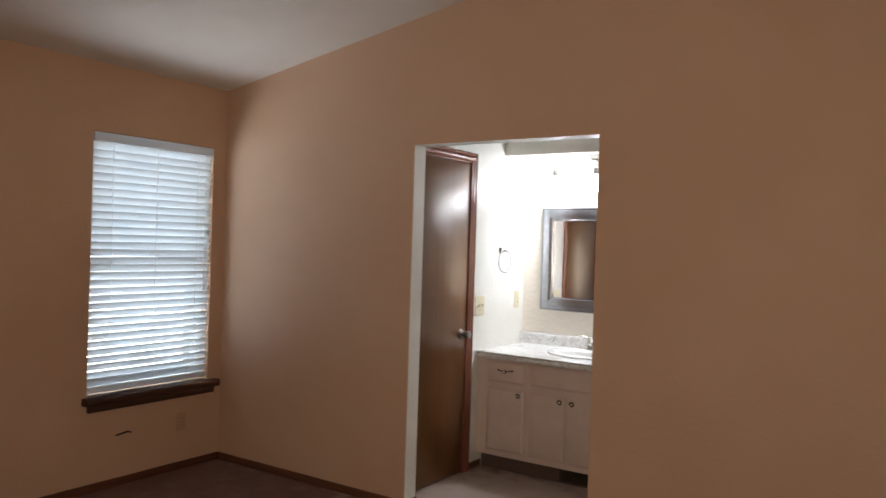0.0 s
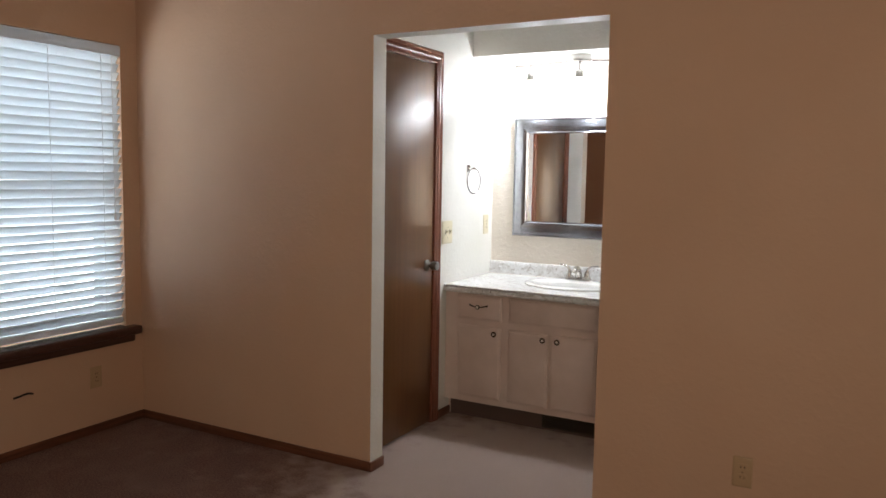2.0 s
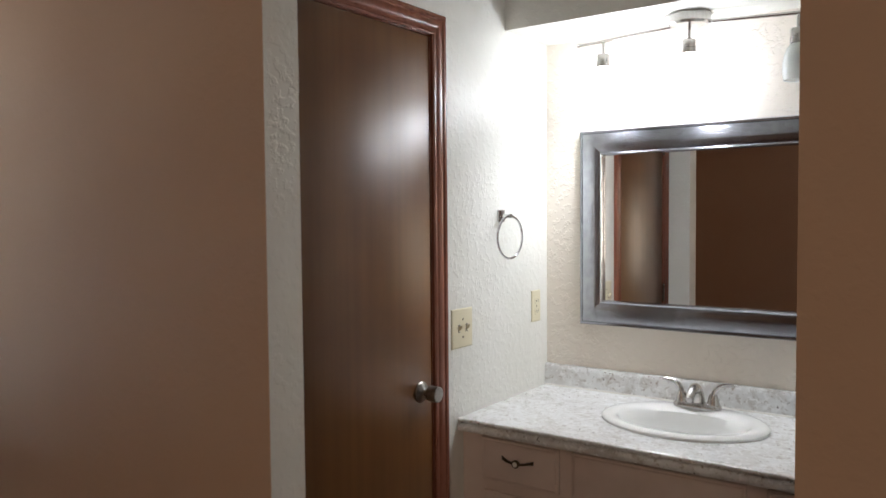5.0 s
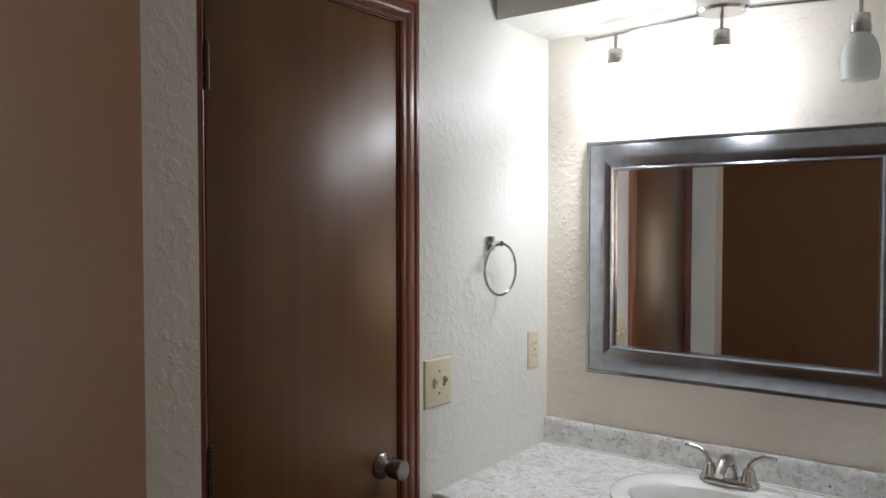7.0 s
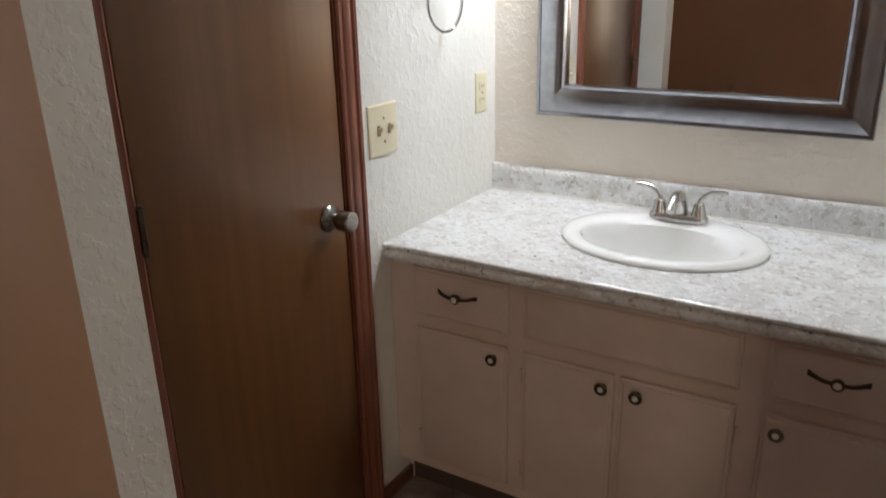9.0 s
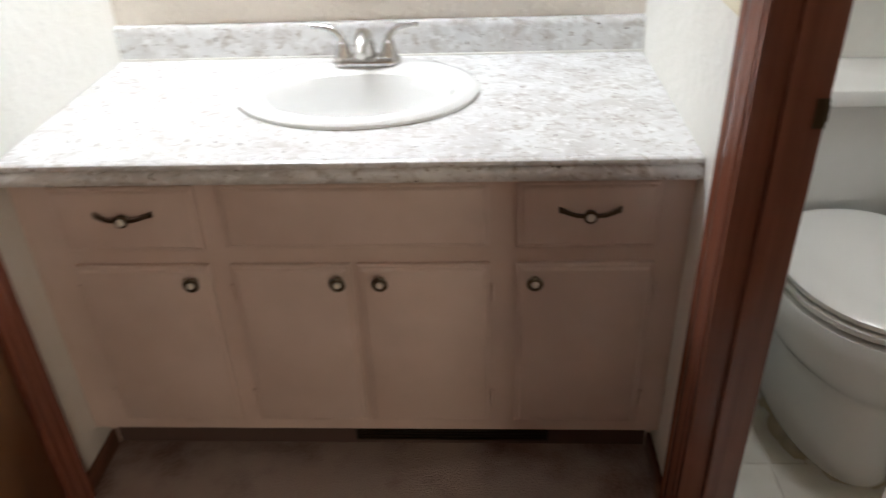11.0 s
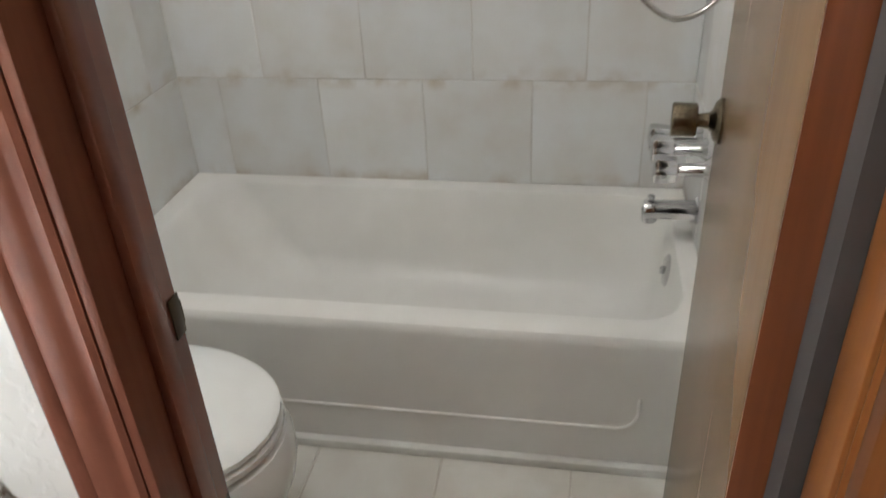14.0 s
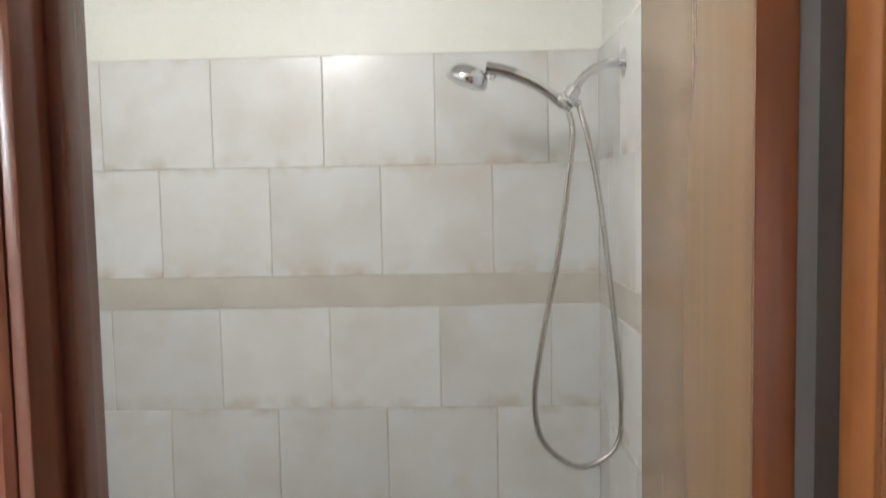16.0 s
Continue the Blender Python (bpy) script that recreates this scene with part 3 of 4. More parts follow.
def turned_box(*b, bevel=0.0):
    bm = box(bmesh.new(), *b, bevel=bevel)
    bmesh.ops.transform(bm, matrix=turn, verts=bm.verts)
    return bm


LW = 0.600
leaf = part("door_leaf", turned_box(0.004, LW, -0.035, 0.0, 0.015, 2.025, bevel=0.0015), HONEYWOOD, bathdoor, "honey-brown veneered flush door standing open")
part("hinge_edge", turned_box(0.0, 0.0036, -0.0345, -0.0005, 0.016, 2.024), ORANGEWOOD, leaf, "red-brown painted door edge")
p = turn @ Vector((LW - 0.062, 0.0, 0.955))
q = turn.to_3x3() @ Vector((0, 1, 0))
knob_set(leaf, p, q, BRASS, "aged brass door knob")
p = turn @ Vector((LW - 0.062, -0.035, 0.955))
knob_set(leaf, p, -q, BRASS, "aged brass door knob")
for z in (0.25, 1.10, 1.85):
    hinge(leaf, 1.392, -0.106, z)

# ---- vanity ----
van = thing("vanity_cabinet", (0.65, 0.98, 0), "pinkish-white painted vanity cabinet with worn edges", "vanity cabinet")
FY = 0.692
bm = bmesh.new()
# face frame: stiles and rails
for b in ((0.001, 0.096, 0.106, 0.744), (0.350, 0.420, 0.106, 0.744), (0.910, 0.988, 0.106, 0.744), (1.224, 1.299, 0.106, 0.744)):
    box(bm, b[0], b[1], FY, FY + 0.02, b[2], b[3])
for b in ((0.096, 0.350, 0.106, 0.158), (0.420, 0.910, 0.106, 0.158), (0.988, 1.224, 0.106, 0.158), (0.096, 0.350, 0.545, 0.615), (0.420, 0.910, 0.545, 0.615), (0.988, 1.224, 0.545, 0.615),
          (0.096, 0.350, 0.722, 0.744), (0.420, 0.910, 0.722, 0.744), (0.988, 1.224, 0.722, 0.744), (0.628, 0.680, 0.158, 0.545)):
    box(bm, b[0], b[1], FY + 0.0003, FY + 0.02, b[2], b[3])
part("face_frame", bm, CABINET, van)
bm = B(0.001, 1.299, FY + 0.0205, AD - 0.001, 0.106, 0.60)
box(bm, 0.001, 0.018, FY + 0.0205, AD - 0.001, 0.6005, 0.744)
box(bm, 1.282, 1.299, FY + 0.0205, AD - 0.001, 0.6005, 0.744)
part("body", bm, CABINET, van)
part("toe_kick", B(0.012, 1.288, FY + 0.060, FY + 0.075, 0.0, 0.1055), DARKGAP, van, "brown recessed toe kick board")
vent = part("toe_vent", B(0.60, 1.06, FY + 0.0575, FY + 0.0598, 0.012, 0.098), DARKSLOT, van, "dark heating vent in the toe kick")
for k in range(9):
    part("vent_slat", B(0.606, 1.054, FY + 0.0535, FY + 0.0573, 0.018 + k * 0.009, 0.0215 + k * 0.009), BRONZE, vent)
for x0, x1 in ((0.0005, 0.0115), (1.2885, 1.2995)):
    part("side_foot", B(x0, x1, FY + 0.055, AD - 0.01, 0.0, 0.1055), CABINET, van)


def front(name, x0, x1, z0, z1):
    """An overlay front with a stepped lip round its edge."""
    bm = bmesh.new()
    r = lambda i, y: [(x0 + i, y, z0 + i), (x1 - i, y, z0 + i), (x1 - i, y, z1 - i), (x0 + i, y, z1 - i)]
    loft(bm, [r(0, FY - 0.0006), r(0, FY - 0.010), r(0.003, FY - 0.0125), r(0.007, FY - 0.0125), r(0.010, FY - 0.016), r(0.014, FY - 0.018)])
    return part(name, bm, CABINET, van)


def ring_knob(parent, x, z):
    bm = bmesh.new()
    turned(bm, (x, FY - 0.0175, z), (0, -1, 0), [(0, 0.009), (0.008, 0.007), (0.013, 0.015), (0.018, 0.0165), (0.021, 0.014), (0.0212, 0.0095), (0.019, 0.009)], 20)
    k = part("knob", bm, BRASS, parent, "brass ring knob with ceramic centre")
    bm = bmesh.new()
    turned(bm, (x, FY - 0.0175, z), (0, -1, 0), [(0.0195, 0.0075), (0.022, 0.0065), (0.023, 0.003)], 16)
    part("button", bm, CERAMIC, k)


def bow_pull(parent, x, z):
    bm = bmesh.new()
    for s in (-1, 1):
        pts = smooth_path([(x + s * 0.008, FY - 0.030, z - 0.002), (x + s * 0.028, FY - 0.032, z + 0.001), (x + s * 0.048, FY - 0.026, z + 0.006), (x + s * 0.058, FY - 0.018, z + 0.0065)], 5)
        k = len(pts)
        loft(bm, [[p + Vector((0, dy, dz)) for dy, dz in ((-0.003, -h), (-0.003, h), (0.003, h), (0.003, -h))]
                  for p, h in ((p, 0.0030 + 0.0030 * (i / (k - 1)) ** 2) for i, p in enumerate(pts))])
    turned(bm, (x, FY - 0.019, z - 0.002), (0, -1, 0), [(0, 0.008), (0.008, 0.009), (0.012, 0.0135), (0.016, 0.0135), (0.018, 0.010)], 20)
    k = part("pull", bm, BRONZE, parent, "dark bronze bow-shaped pull with ceramic button")
    bm = bmesh.new()
    turned(bm, (x, FY - 0.019, z - 0.002), (0, -1, 0), [(0.0185, 0.0085), (0.021, 0.007), (0.0225, 0.003)], 16)
    part("button", bm, CERAMIC, k)


dl = front("drawer", 0.082, 0.364, 0.596, 0.737)
bow_pull(dl, 0.222, 0.676)
front("false_front", 0.408, 0.922, 0.600, 0.739)
dr = front("drawer", 0.974, 1.236, 0.598, 0.739)
bow_pull(dr, 1.108, 0.678)
for x0, x1, kx in ((0.088, 0.362, 0.328), (0.406, 0.646, 0.622), (0.660, 0.922, 0.706), (0.976, 1.240, 1.010)):
    d = front("cabinet_door", x0, x1, 0.142, 0.560)
    ring_knob(d, kx, 0.528)
    hx = x0 - 0.006 if kx - x0 > x1 - kx else x1 + 0.006
    for z in (0.21, 0.49):
        bm = bmesh.new()
        turned(bm, (hx, FY - 0.006, z - 0.02), (0, 0, 1), [(0, 0.004), (0.04, 0.004)], 10)
        part("door_hinge", bm, CABINET, d)

# countertop with a hole for the basin, a double-rolled front edge and an upstand
CT = 0.790
SX, SYC, SA, SB = 0.639, 1.021, 0.266, 0.210
top = thing("countertop", (0.65, 0.98, 0.745), "grey speckled granite-look laminate countertop with rolled edge", "countertop")
bm = bmesh.new()
N = 96
cx0, cx1, cy0, cy1 = 0.001, 1.299, 0.680, 1.278
outer, inner = [], []
for i in range(N):
    a = 2 * math.pi * i / N
    c, s = math.cos(a), math.sin(a)
    k = min((cx1 - SX) / c if c > 1e-6 else ((cx0 - SX) / c if c < -1e-6 else 9), (cy1 - SYC) / s if s > 1e-6 else ((cy0 - SYC) / s if s < -1e-6 else 9))
    outer.append((SX + k * c, SYC + k * s, CT))
    inner.append((SX + 0.235 * c, SYC + 0.175 * s, CT))
vo = [bm.verts.new(p) for p in outer]
vi = [bm.verts.new(p) for p in inner]
vd = [bm.verts.new((p[0], p[1], CT - 0.035)) for p in inner]
for i in range(N):
    j = (i + 1) % N
    bm.faces.new((vo[i], vo[j], vi[j], vi[i]))
    bm.faces.new((vi[i], vi[j], vd[j], vd[i]))
for i in range(N):
    p, q = outer[i], outer[(i + 1) % N]
    if abs(p[0] - q[0]) > 1e-5 and abs(p[1] - q[1]) > 1e-5:
        corner = (cx0 if p[0] < SX else cx1, cy0 if p[1] < SYC else cy1, CT)
        bm.faces.new((vo[i], bm.verts.new(corner), vo[(i + 1) % N]))
part("top", bm, LAMINATE, top)
edge = [(0.680, CT), (0.674, CT + 0.0022), (0.667, CT + 0.0022), (0.662, CT - 0.001), (0.660, CT - 0.006), (0.662, CT - 0.011), (0.667, CT - 0.0135), (0.661, CT - 0.017), (0.656, CT - 0.025),
        (0.656, CT - 0.033), (0.660, CT - 0.040), (0.668, CT - 0.042), (0.680, CT - 0.042)]
bm = bmesh.new()
loft(bm, [[(x, y, z) for y, z in edge] for x in (cx0, cx1)])
part("rolled_edge", bm, LAMINATE, top)
bm = bmesh.new()
splash = [(1.2785, CT - 0.03), (1.2785, 0.855), (1.2795, 0.866), (1.284, 0.873), (1.292, 0.8745), (1.299, 0.8745), (1.299, CT - 0.03)]
loft(bm, [[(x, y, z) for y, z in splash] for x in (cx0, cx1)])
part("backsplash", bm, LAMINATE, top)
bm = bmesh.new()
tube(bm, [(cx0, 1.2775, CT + 0.001), (cx1, 1.2775, CT + 0.001)], 0.004, 8)
part("caulk", bm, BEADWHITE, top)

sink = thing("washbasin", (SX, SYC, CT), "white oval porcelain drop-in basin set in the countertop", "sink")
bm = bmesh.new()
rings = []
for da, db, dy, z in ((0, 0, 0, CT + 0.0005), (0.001, 0.001, 0, CT + 0.008), (-0.005, -0.004, 0, CT + 0.0135), (-0.018, -0.014, 0, CT + 0.0165), (-0.040, -0.040, -0.008, CT + 0.016), (-0.054, -0.060, -0.016, CT + 0.012),
                      (-0.062, -0.072, -0.020, CT + 0.002), (-0.072, -0.082, -0.020, CT - 0.025), (-0.088, -0.094, -0.020, CT - 0.070), (-0.120, -0.118, -0.018, CT - 0.105), (-0.175, -0.155, -0.012, CT - 0.122), (-0.236, -0.182, -0.008, CT - 0.126)):
    rings.append(ellipse(SX, SYC + dy, z, SA + da, SB + db, 56))
loft(bm, rings, cap0=False)
part("bowl", bm, PORCELAIN, sink)
bm = bmesh.new()
turned(bm, (SX, SYC - 0.008, CT - 0.1262), (0, 0, 1), [(0, 0.022), (0.002, 0.022), (0.003, 0.018), (0.001, 0.015), (0.001, 0.004)], 20)
part("drain", bm, CHROME, sink, "chrome drain ring")

tap = thing("basin_faucet", (SX, 1.180, CT + 0.0165), "brushed nickel two-handle faucet on the basin rim", "faucet")
TZ, TY = CT + 0.0165, 1.178
bm = bmesh.new()
loft(bm, [rounded_rect(SX - a, SX + a, TY - b, TY + b, z, b * 0.95, 8) for a, b, z in ((0.080, 0.027, TZ), (0.081, 0.028, TZ + 0.004), (0.079, 0.026, TZ + 0.012), (0.072, 0.020, TZ + 0.018))])
part("base_plate", bm, NICKEL, tap)
bm = bmesh.new()
pts = smooth_path([(SX, TY + 0.006, TZ + 0.012), (SX, TY, TZ + 0.045), (SX, TY - 0.022, TZ + 0.070), (SX, TY - 0.060, TZ + 0.066), (SX, TY - 0.092, TZ + 0.044)], 6)
k = len(pts)
tube(bm, pts, [0.024 - 0.012 * i / (k - 1) for i in range(k)], 16)
part("spout", bm, NICKEL, tap)
for s in (-1, 1):
    bm = bmesh.new()
    turned(bm, (SX + s * 0.053, TY, TZ + 0.014), (0, 0, 1), [(0, 0.022), (0.012, 0.019), (0.028, 0.015), (0.036, 0.013), (0.040, 0.006)], 18)
    pts = smooth_path([(SX + s * 0.053, TY, TZ + 0.036), (SX + s * 0.058, TY + 0.002, TZ + 0.062), (SX + s * 0.078, TY + 0.004, TZ + 0.080), (SX + s * 0.105, TY + 0.005, TZ + 0.086), (SX + s * 0.124, TY + 0.005, TZ + 0.086)], 5)
    k = len(pts)
    tube(bm, pts, [0.010 - 0.005 * i / (k - 1) for i in range(k)], 10)
    part("handle", bm, NICKEL, tap)

# ---- mirror and vanity light ----
mir = thing("framed_mirror", (0.617, 1.30, 1.047), "rectangular wall mirror with wide silver-grey border above the basin", "mirror")
mx0, mx1, mz0, mz1 = 0.158, 1.076, 1.047, 1.784
FR = [(0.0, 1.2995), (0.0, 1.272), (0.003, 1.268), (0.010, 1.268), (0.012, 1.271), (0.016, 1.2705), (0.050, 1.262), (0.082, 1.271), (0.084, 1.2675), (0.090, 1.2655), (0.095, 1.2675), (0.096, 1.280), (0.096, 1.2995)]
corners = ((mx0, mz0, 1, 1), (mx1, mz0, -1, 1), (mx1, mz1, -1, -1), (mx0, mz1, 1, -1))
for i in range(4):
    bm = bmesh.new()
    loft(bm, [[(x + sx * w, y, z + sz * w) for w, y in FR] for x, z, sx, sz in (corners[i], corners[(i + 1) % 4])])
    part("frame_side", bm, SILVER, mir, "bevelled silver-leaf frame side")
part("mirror_glass", B(mx0 + 0.09, mx1 - 0.09, 1.281, 1.286, mz0 + 0.09, mz1 - 0.09), MIRROR, mir, "clear mirror glass")

vl = thing("vanity_light", (0.613, 1.17, 2.135), "chrome three-lamp bar light, two lamps lit", "light fixture")
bm = bmesh.new()
turned(bm, (0.613, 1.155, 2.1345), (0, 0, -1), [(0, 0.066), (0.004, 0.068), (0.032, 0.068), (0.040, 0.062), (0.042, 0.03)], 32)
part("canopy", bm, NICKEL, vl)
bm = bmesh.new()
bar = [(0.185 + i * (0.856 / 24), 1.150 + 0.055 * math.sin((i / 24 - 0.5) * math.pi) ** 2, 2.100 - 0.006 * abs(i / 12 - 1)) for i in range(25)]
tube(bm, bar, 0.006, 10)
for x, y in ((0.185, bar[0][1]), (1.041, bar[-1][1])):
    turned(bm, (x - 0.006, y, 2.094), (1, 0, 0), [(0, 0.004), (0.003, 0.008), (0.009, 0.008), (0.012, 0.004)], 12)
part("bar", bm, NICKEL, vl)
for x, lit in ((0.286, True), (0.613, True), (0.940, False)):
    y = 1.150 + 0.055 * math.sin(((x - 0.185) / 0.856 - 0.5) * math.pi) ** 2
    bm = bmesh.new()
    turned(bm, (x, y, 2.084), (0, 0, -1), [(-0.012, 0.005), (0.034, 0.005), (0.036, 0.021), (0.040, 0.023), (0.062, 0.023), (0.064, 0.025), (0.082, 0.025), (0.084, 0.020)], 20)
    h = part("lamp_holder", bm, NICKEL, vl)
    bm = bmesh.new()
    prof = [(0.0845, 0.022), (0.095, 0.031), (0.115, 0.040), (0.145, 0.0455), (0.175, 0.046), (0.198, 0.042)]
    if lit:
        turned(bm, (x, y, 2.084), (0, 0, -1), prof + [(0.200, 0.036), (0.190, 0.01)], 24)
    else:
        turned(bm, (x, y, 2.084), (0, 0, -1), prof + [(0.197, 0.039), (0.175, 0.043), (0.145, 0.0425), (0.115, 0.037), (0.098, 0.028), (0.096, 0.01)], 24)
    part("lamp_shade", bm, LITGLASS if lit else FROSTED, h, "glowing white glass shade" if lit else "unlit frosted glass shade")
    if not lit:
        bm = bmesh.new()
        turned(bm, (x, y, 1.986), (0, 0, -1), [(0, 0.012), (0.02, 0.014), (0.045, 0.026), (0.065, 0.028), (0.082, 0.018), (0.088, 0.005)], 18)
        part("light_bulb", bm, PORCELAIN, h, "unlit white bulb")

# ---- wall fittings ----
ring = thing("towel_ring", (0.0, 0.940, 1.465), "chrome towel ring on the white wall", "towel ring")
bm = bmesh.new()
box(bm, 0.0005, 0.009, 0.917, 0.961, 1.443, 1.487, bevel=0.003)
box(bm, 0.009, 0.048, 0.931, 0.947, 1.457, 1.473, bevel=0.002)
part("mount", bm, CHROME, ring)
bm = bmesh.new()
tube(bm, [(0.042 + 0.006 * math.sin(a), 0.939 + 0.076 * math.sin(a), 1.389 + 0.076 * math.cos(a)) for a in (2 * math.pi * i / 40 for i in range(40))], 0.0042, 10, closed=True)
part("ring", bm, CHROME, ring)


def plate(name, place, m, w, h, label, category, kind, plastic=ALMOND):
    """A wall plate: local x across, z up, y out of the wall, laid into place by m."""
    t = thing(name, place, label, category, group="wall plates")
    m = Matrix.Translation(place) @ m

    def add(n, bm, mat, lab=""):
        bmesh.ops.transform(bm, matrix=m, verts=bm.verts)
        return part(n, bm, mat, t, lab)

    bm = bmesh.new()
    r = lambda i, y: [(-w / 2 + i, y, -h / 2 + i), (w / 2 - i, y, -h / 2 + i), (w / 2 - i, y, h / 2 - i), (-w / 2 + i, y, h / 2 - i)]
    loft(bm, [r(0, 0.0005), r(0, 0.003), r(0.004, 0.006), r(0.007, 0.0065)])
    add("cover", bm, plastic)
    if kind == "toggles":
        for x in (-0.023, 0.023):
            add("slot", B(x - 0.0055, x + 0.0055, 0.0066, 0.0072, -0.0125, 0.0125), DARKSLOT)
            bm = bmesh.new()
            loft(bm, [[(x - a, y, z - b), (x + a, y, z - b), (x + a, y, z + b), (x - a, y, z + b)] for a, b, y, z in ((0.0045, 0.009, 0.0073, 0), (0.004, 0.006, 0.013, 0.003), (0.0035, 0.004, 0.021, 0.008))])
            add("toggle", bm, ALMOND, "small switch lever")
    else:
        for z in (-0.020, 0.020):
            bm = bmesh.new()
            loft(bm, [rounded_rect(-0.017, 0.017, -0.014, 0.014, y, 0.009, 5) for y in (0.0066, 0.0085)])
            bmesh.ops.transform(bm, matrix=Matrix.Translation((0, 0, z)) @ Matrix.Rotation(radians(90), 4, "X") @ Matrix.Scale(-1, 4, (0, 0, 1)), verts=bm.verts)
            add("socket", bm, plastic)
            for x in (-0.0065, 0.0065):
                add("slot", B(x - 0.0013, x + 0.0013, 0.0086, 0.0090, z - 0.004, z + 0.005), DARKSLOT)
    for z in ((-0.03, 0.03) if kind == "toggles" else (0.0,)):
        bm = bmesh.new()
        turned(bm, (0, 0.0062, z), (0, 1, 0), [(0, 0.003), (0.0012, 0.003), (0.0016, 0.001)], 10)
        add("screw", bm, BRASS)
    return t


EAST = Matrix.Rotation(radians(-90), 4, "Z")   # faces +x
WEST = Matrix.Rotation(radians(90), 4, "Z")    # faces -x
SOUTH = Matrix.Rotation(radians(180), 4, "Z")  # faces -y
plate("light_switch", (0, 0.686, 1.091), EAST, 0.122, 0.132, "almond double light switch beside the closet door", "light switch", "toggles")
plate("wall_outlet", (0, 1.203, 1.113), EAST, 0.068, 0.122, "almond wall outlet above the countertop", "outlet", "outlet")
plate("light_switch", (AW, 0.652, 1.112), WEST, 0.122, 0.124, "almond double light switch beside the bathroom door", "light switch", "toggles")
plate("wall_outlet", (WX, -0.575, 0.305), EAST, 0.070, 0.115, "tan wall outlet below the window", "outlet", "outlet", TANPLATE)
plate("wall_outlet", (1.785, BN, 0.345), SOUTH, 0.070, 0.115, "tan wall outlet near the baseboard", "outlet", "outlet", TANPLATE)
plate("wall_outlet", (-0.42, SY, 0.31), Matrix.Identity(4), 0.070, 0.115, "tan wall outlet on the far bedroom wall", "outlet", "outlet", TANPLATE)
bm = bmesh.new()
tube(bm, smooth_path([(WX, -1.03, 0.300), (WX + 0.03, -1.02, 0.312), (WX + 0.045, -0.99, 0.322), (WX + 0.035, -0.955, 0.312)], 6), 0.005, 8)
single("cable_stub", bm, RUBBER, "short black cable end sticking out of the wall", "cable")

# ---- bathroom: tub ----
TX0, TX1, TY0, TY1, TR = 2.148, 2.897, BS + 0.003, 1.297, 0.372
tub = thing("bathtub", (2.52, 0.54, 0), "white enamelled alcove bathtub with panelled apron", "bathtub")
bm = bmesh.new()
R = rounded_rect


def tub_ring(f, b, e0, e1, z, r):
    return R(TX0 + f, TX1 - b, TY0 + e0, TY1 - e1, z, r, 9)


loft(bm, [tub_ring(0.004, 0, 0, 0, 0.0, 0.004), tub_ring(0.010, 0, 0, 0, 0.335, 0.004), tub_ring(0.010, 0, 0, 0, 0.350, 0.004), tub_ring(0.013, 0, 0, 0, 0.362, 0.004),
          tub_ring(0.020, 0, 0, 0, 0.371, 0.004), tub_ring(0.030, 0.002, 0.002, 0.002, TR + 0.002, 0.006), tub_ring(0.084, 0.040, 0.048, 0.060, TR, 0.10), tub_ring(0.094, 0.050, 0.055, 0.075, TR - 0.006, 0.11),
          tub_ring(0.102, 0.056, 0.059, 0.090, TR - 0.025, 0.12), tub_ring(0.118, 0.072, 0.078, 0.16, 0.20, 0.13), tub_ring(0.130, 0.084, 0.092, 0.215, 0.14, 0.14), tub_ring(0.150, 0.104, 0.114, 0.27, 0.100, 0.14), tub_ring(0.182, 0.136, 0.146, 0.33, 0.075, 0.14), tub_ring(0.225, 0.180, 0.195, 0.40, 0.063, 0.13), tub_ring(0.275, 0.235, 0.26, 0.47, 0.058, 0.09)],
     cap0=False)
part("basin", bm, TUBWHITE, tub)
# moulded panel line on the apron
bm = bmesh.new()
pz, pr, py0, py1 = 0.125, 0.05, TY0 + 0.148, TY1 - 0.10
pts = [(TX0 + 0.007, py1, pz)]
pts += [(TX0 + 0.007, py0 + pr - pr * math.sin(a), pz + pr - pr * math.cos(a)) for a in (radians(15 * i) for i in range(7))]
pts += [(TX0 + 0.009, py0, 0.215)]
tube(bm, pts, 0.005, 8)
part("apron_moulding", bm, TUBWHITE, tub)
single("tub_base_trim", B(TX0 - 0.020, TX0 + 0.0035, TY0 + 0.001, TY1 - 0.002, 0.0005, 0.030, bevel=0.008), BEADWHITE, "white caulked strip along the foot of the tub", "trim", "structure")
bm = bmesh.new()
OVX = 2.585
turned(bm, (OVX, TY0 + 0.0655, 0.285), (0, 1, 0.10), [(0, 0.043), (0.004, 0.043), (0.008, 0.037), (0.010, 0.01)], 24)
box(bm, OVX - 0.004, OVX + 0.004, TY0 + 0.073, TY0 + 0.085, 0.275, 0.297, bevel=0.002)
part("overflow_plate", bm, CHROME, tub, "round chrome overflow plate")

# taps, spout and shower on the end wall
EW = BS + 0.010   # face of the end-wall tiles
tubtap = thing("tub_faucet", (2.58, EW, 0.60), "chrome three-handle tub faucet with spout below", "faucet")
bm = bmesh.new()
turned(bm, (2.585, EW, 0.462), (0, 1, 0), [(0.0005, 0.033), (0.008, 0.034), (0.012, 0.027), (0.06, 0.025), (0.10, 0.024), (0.128, 0.027), (0.136, 0.024)], 20)
turned(bm, (2.585, EW + 0.118, 0.462), (0, 0, -1), [(0, 0.022), (0.030, 0.019), (0.034, 0.015)], 18)
turned(bm, (2.585, EW + 0.118, 0.478), (0, 0, 1), [(0, 0.004), (0.014, 0.004), (0.016, 0.009), (0.022, 0.009), (0.024, 0.004)], 12)
part("spout", bm, CHROME, tubtap)
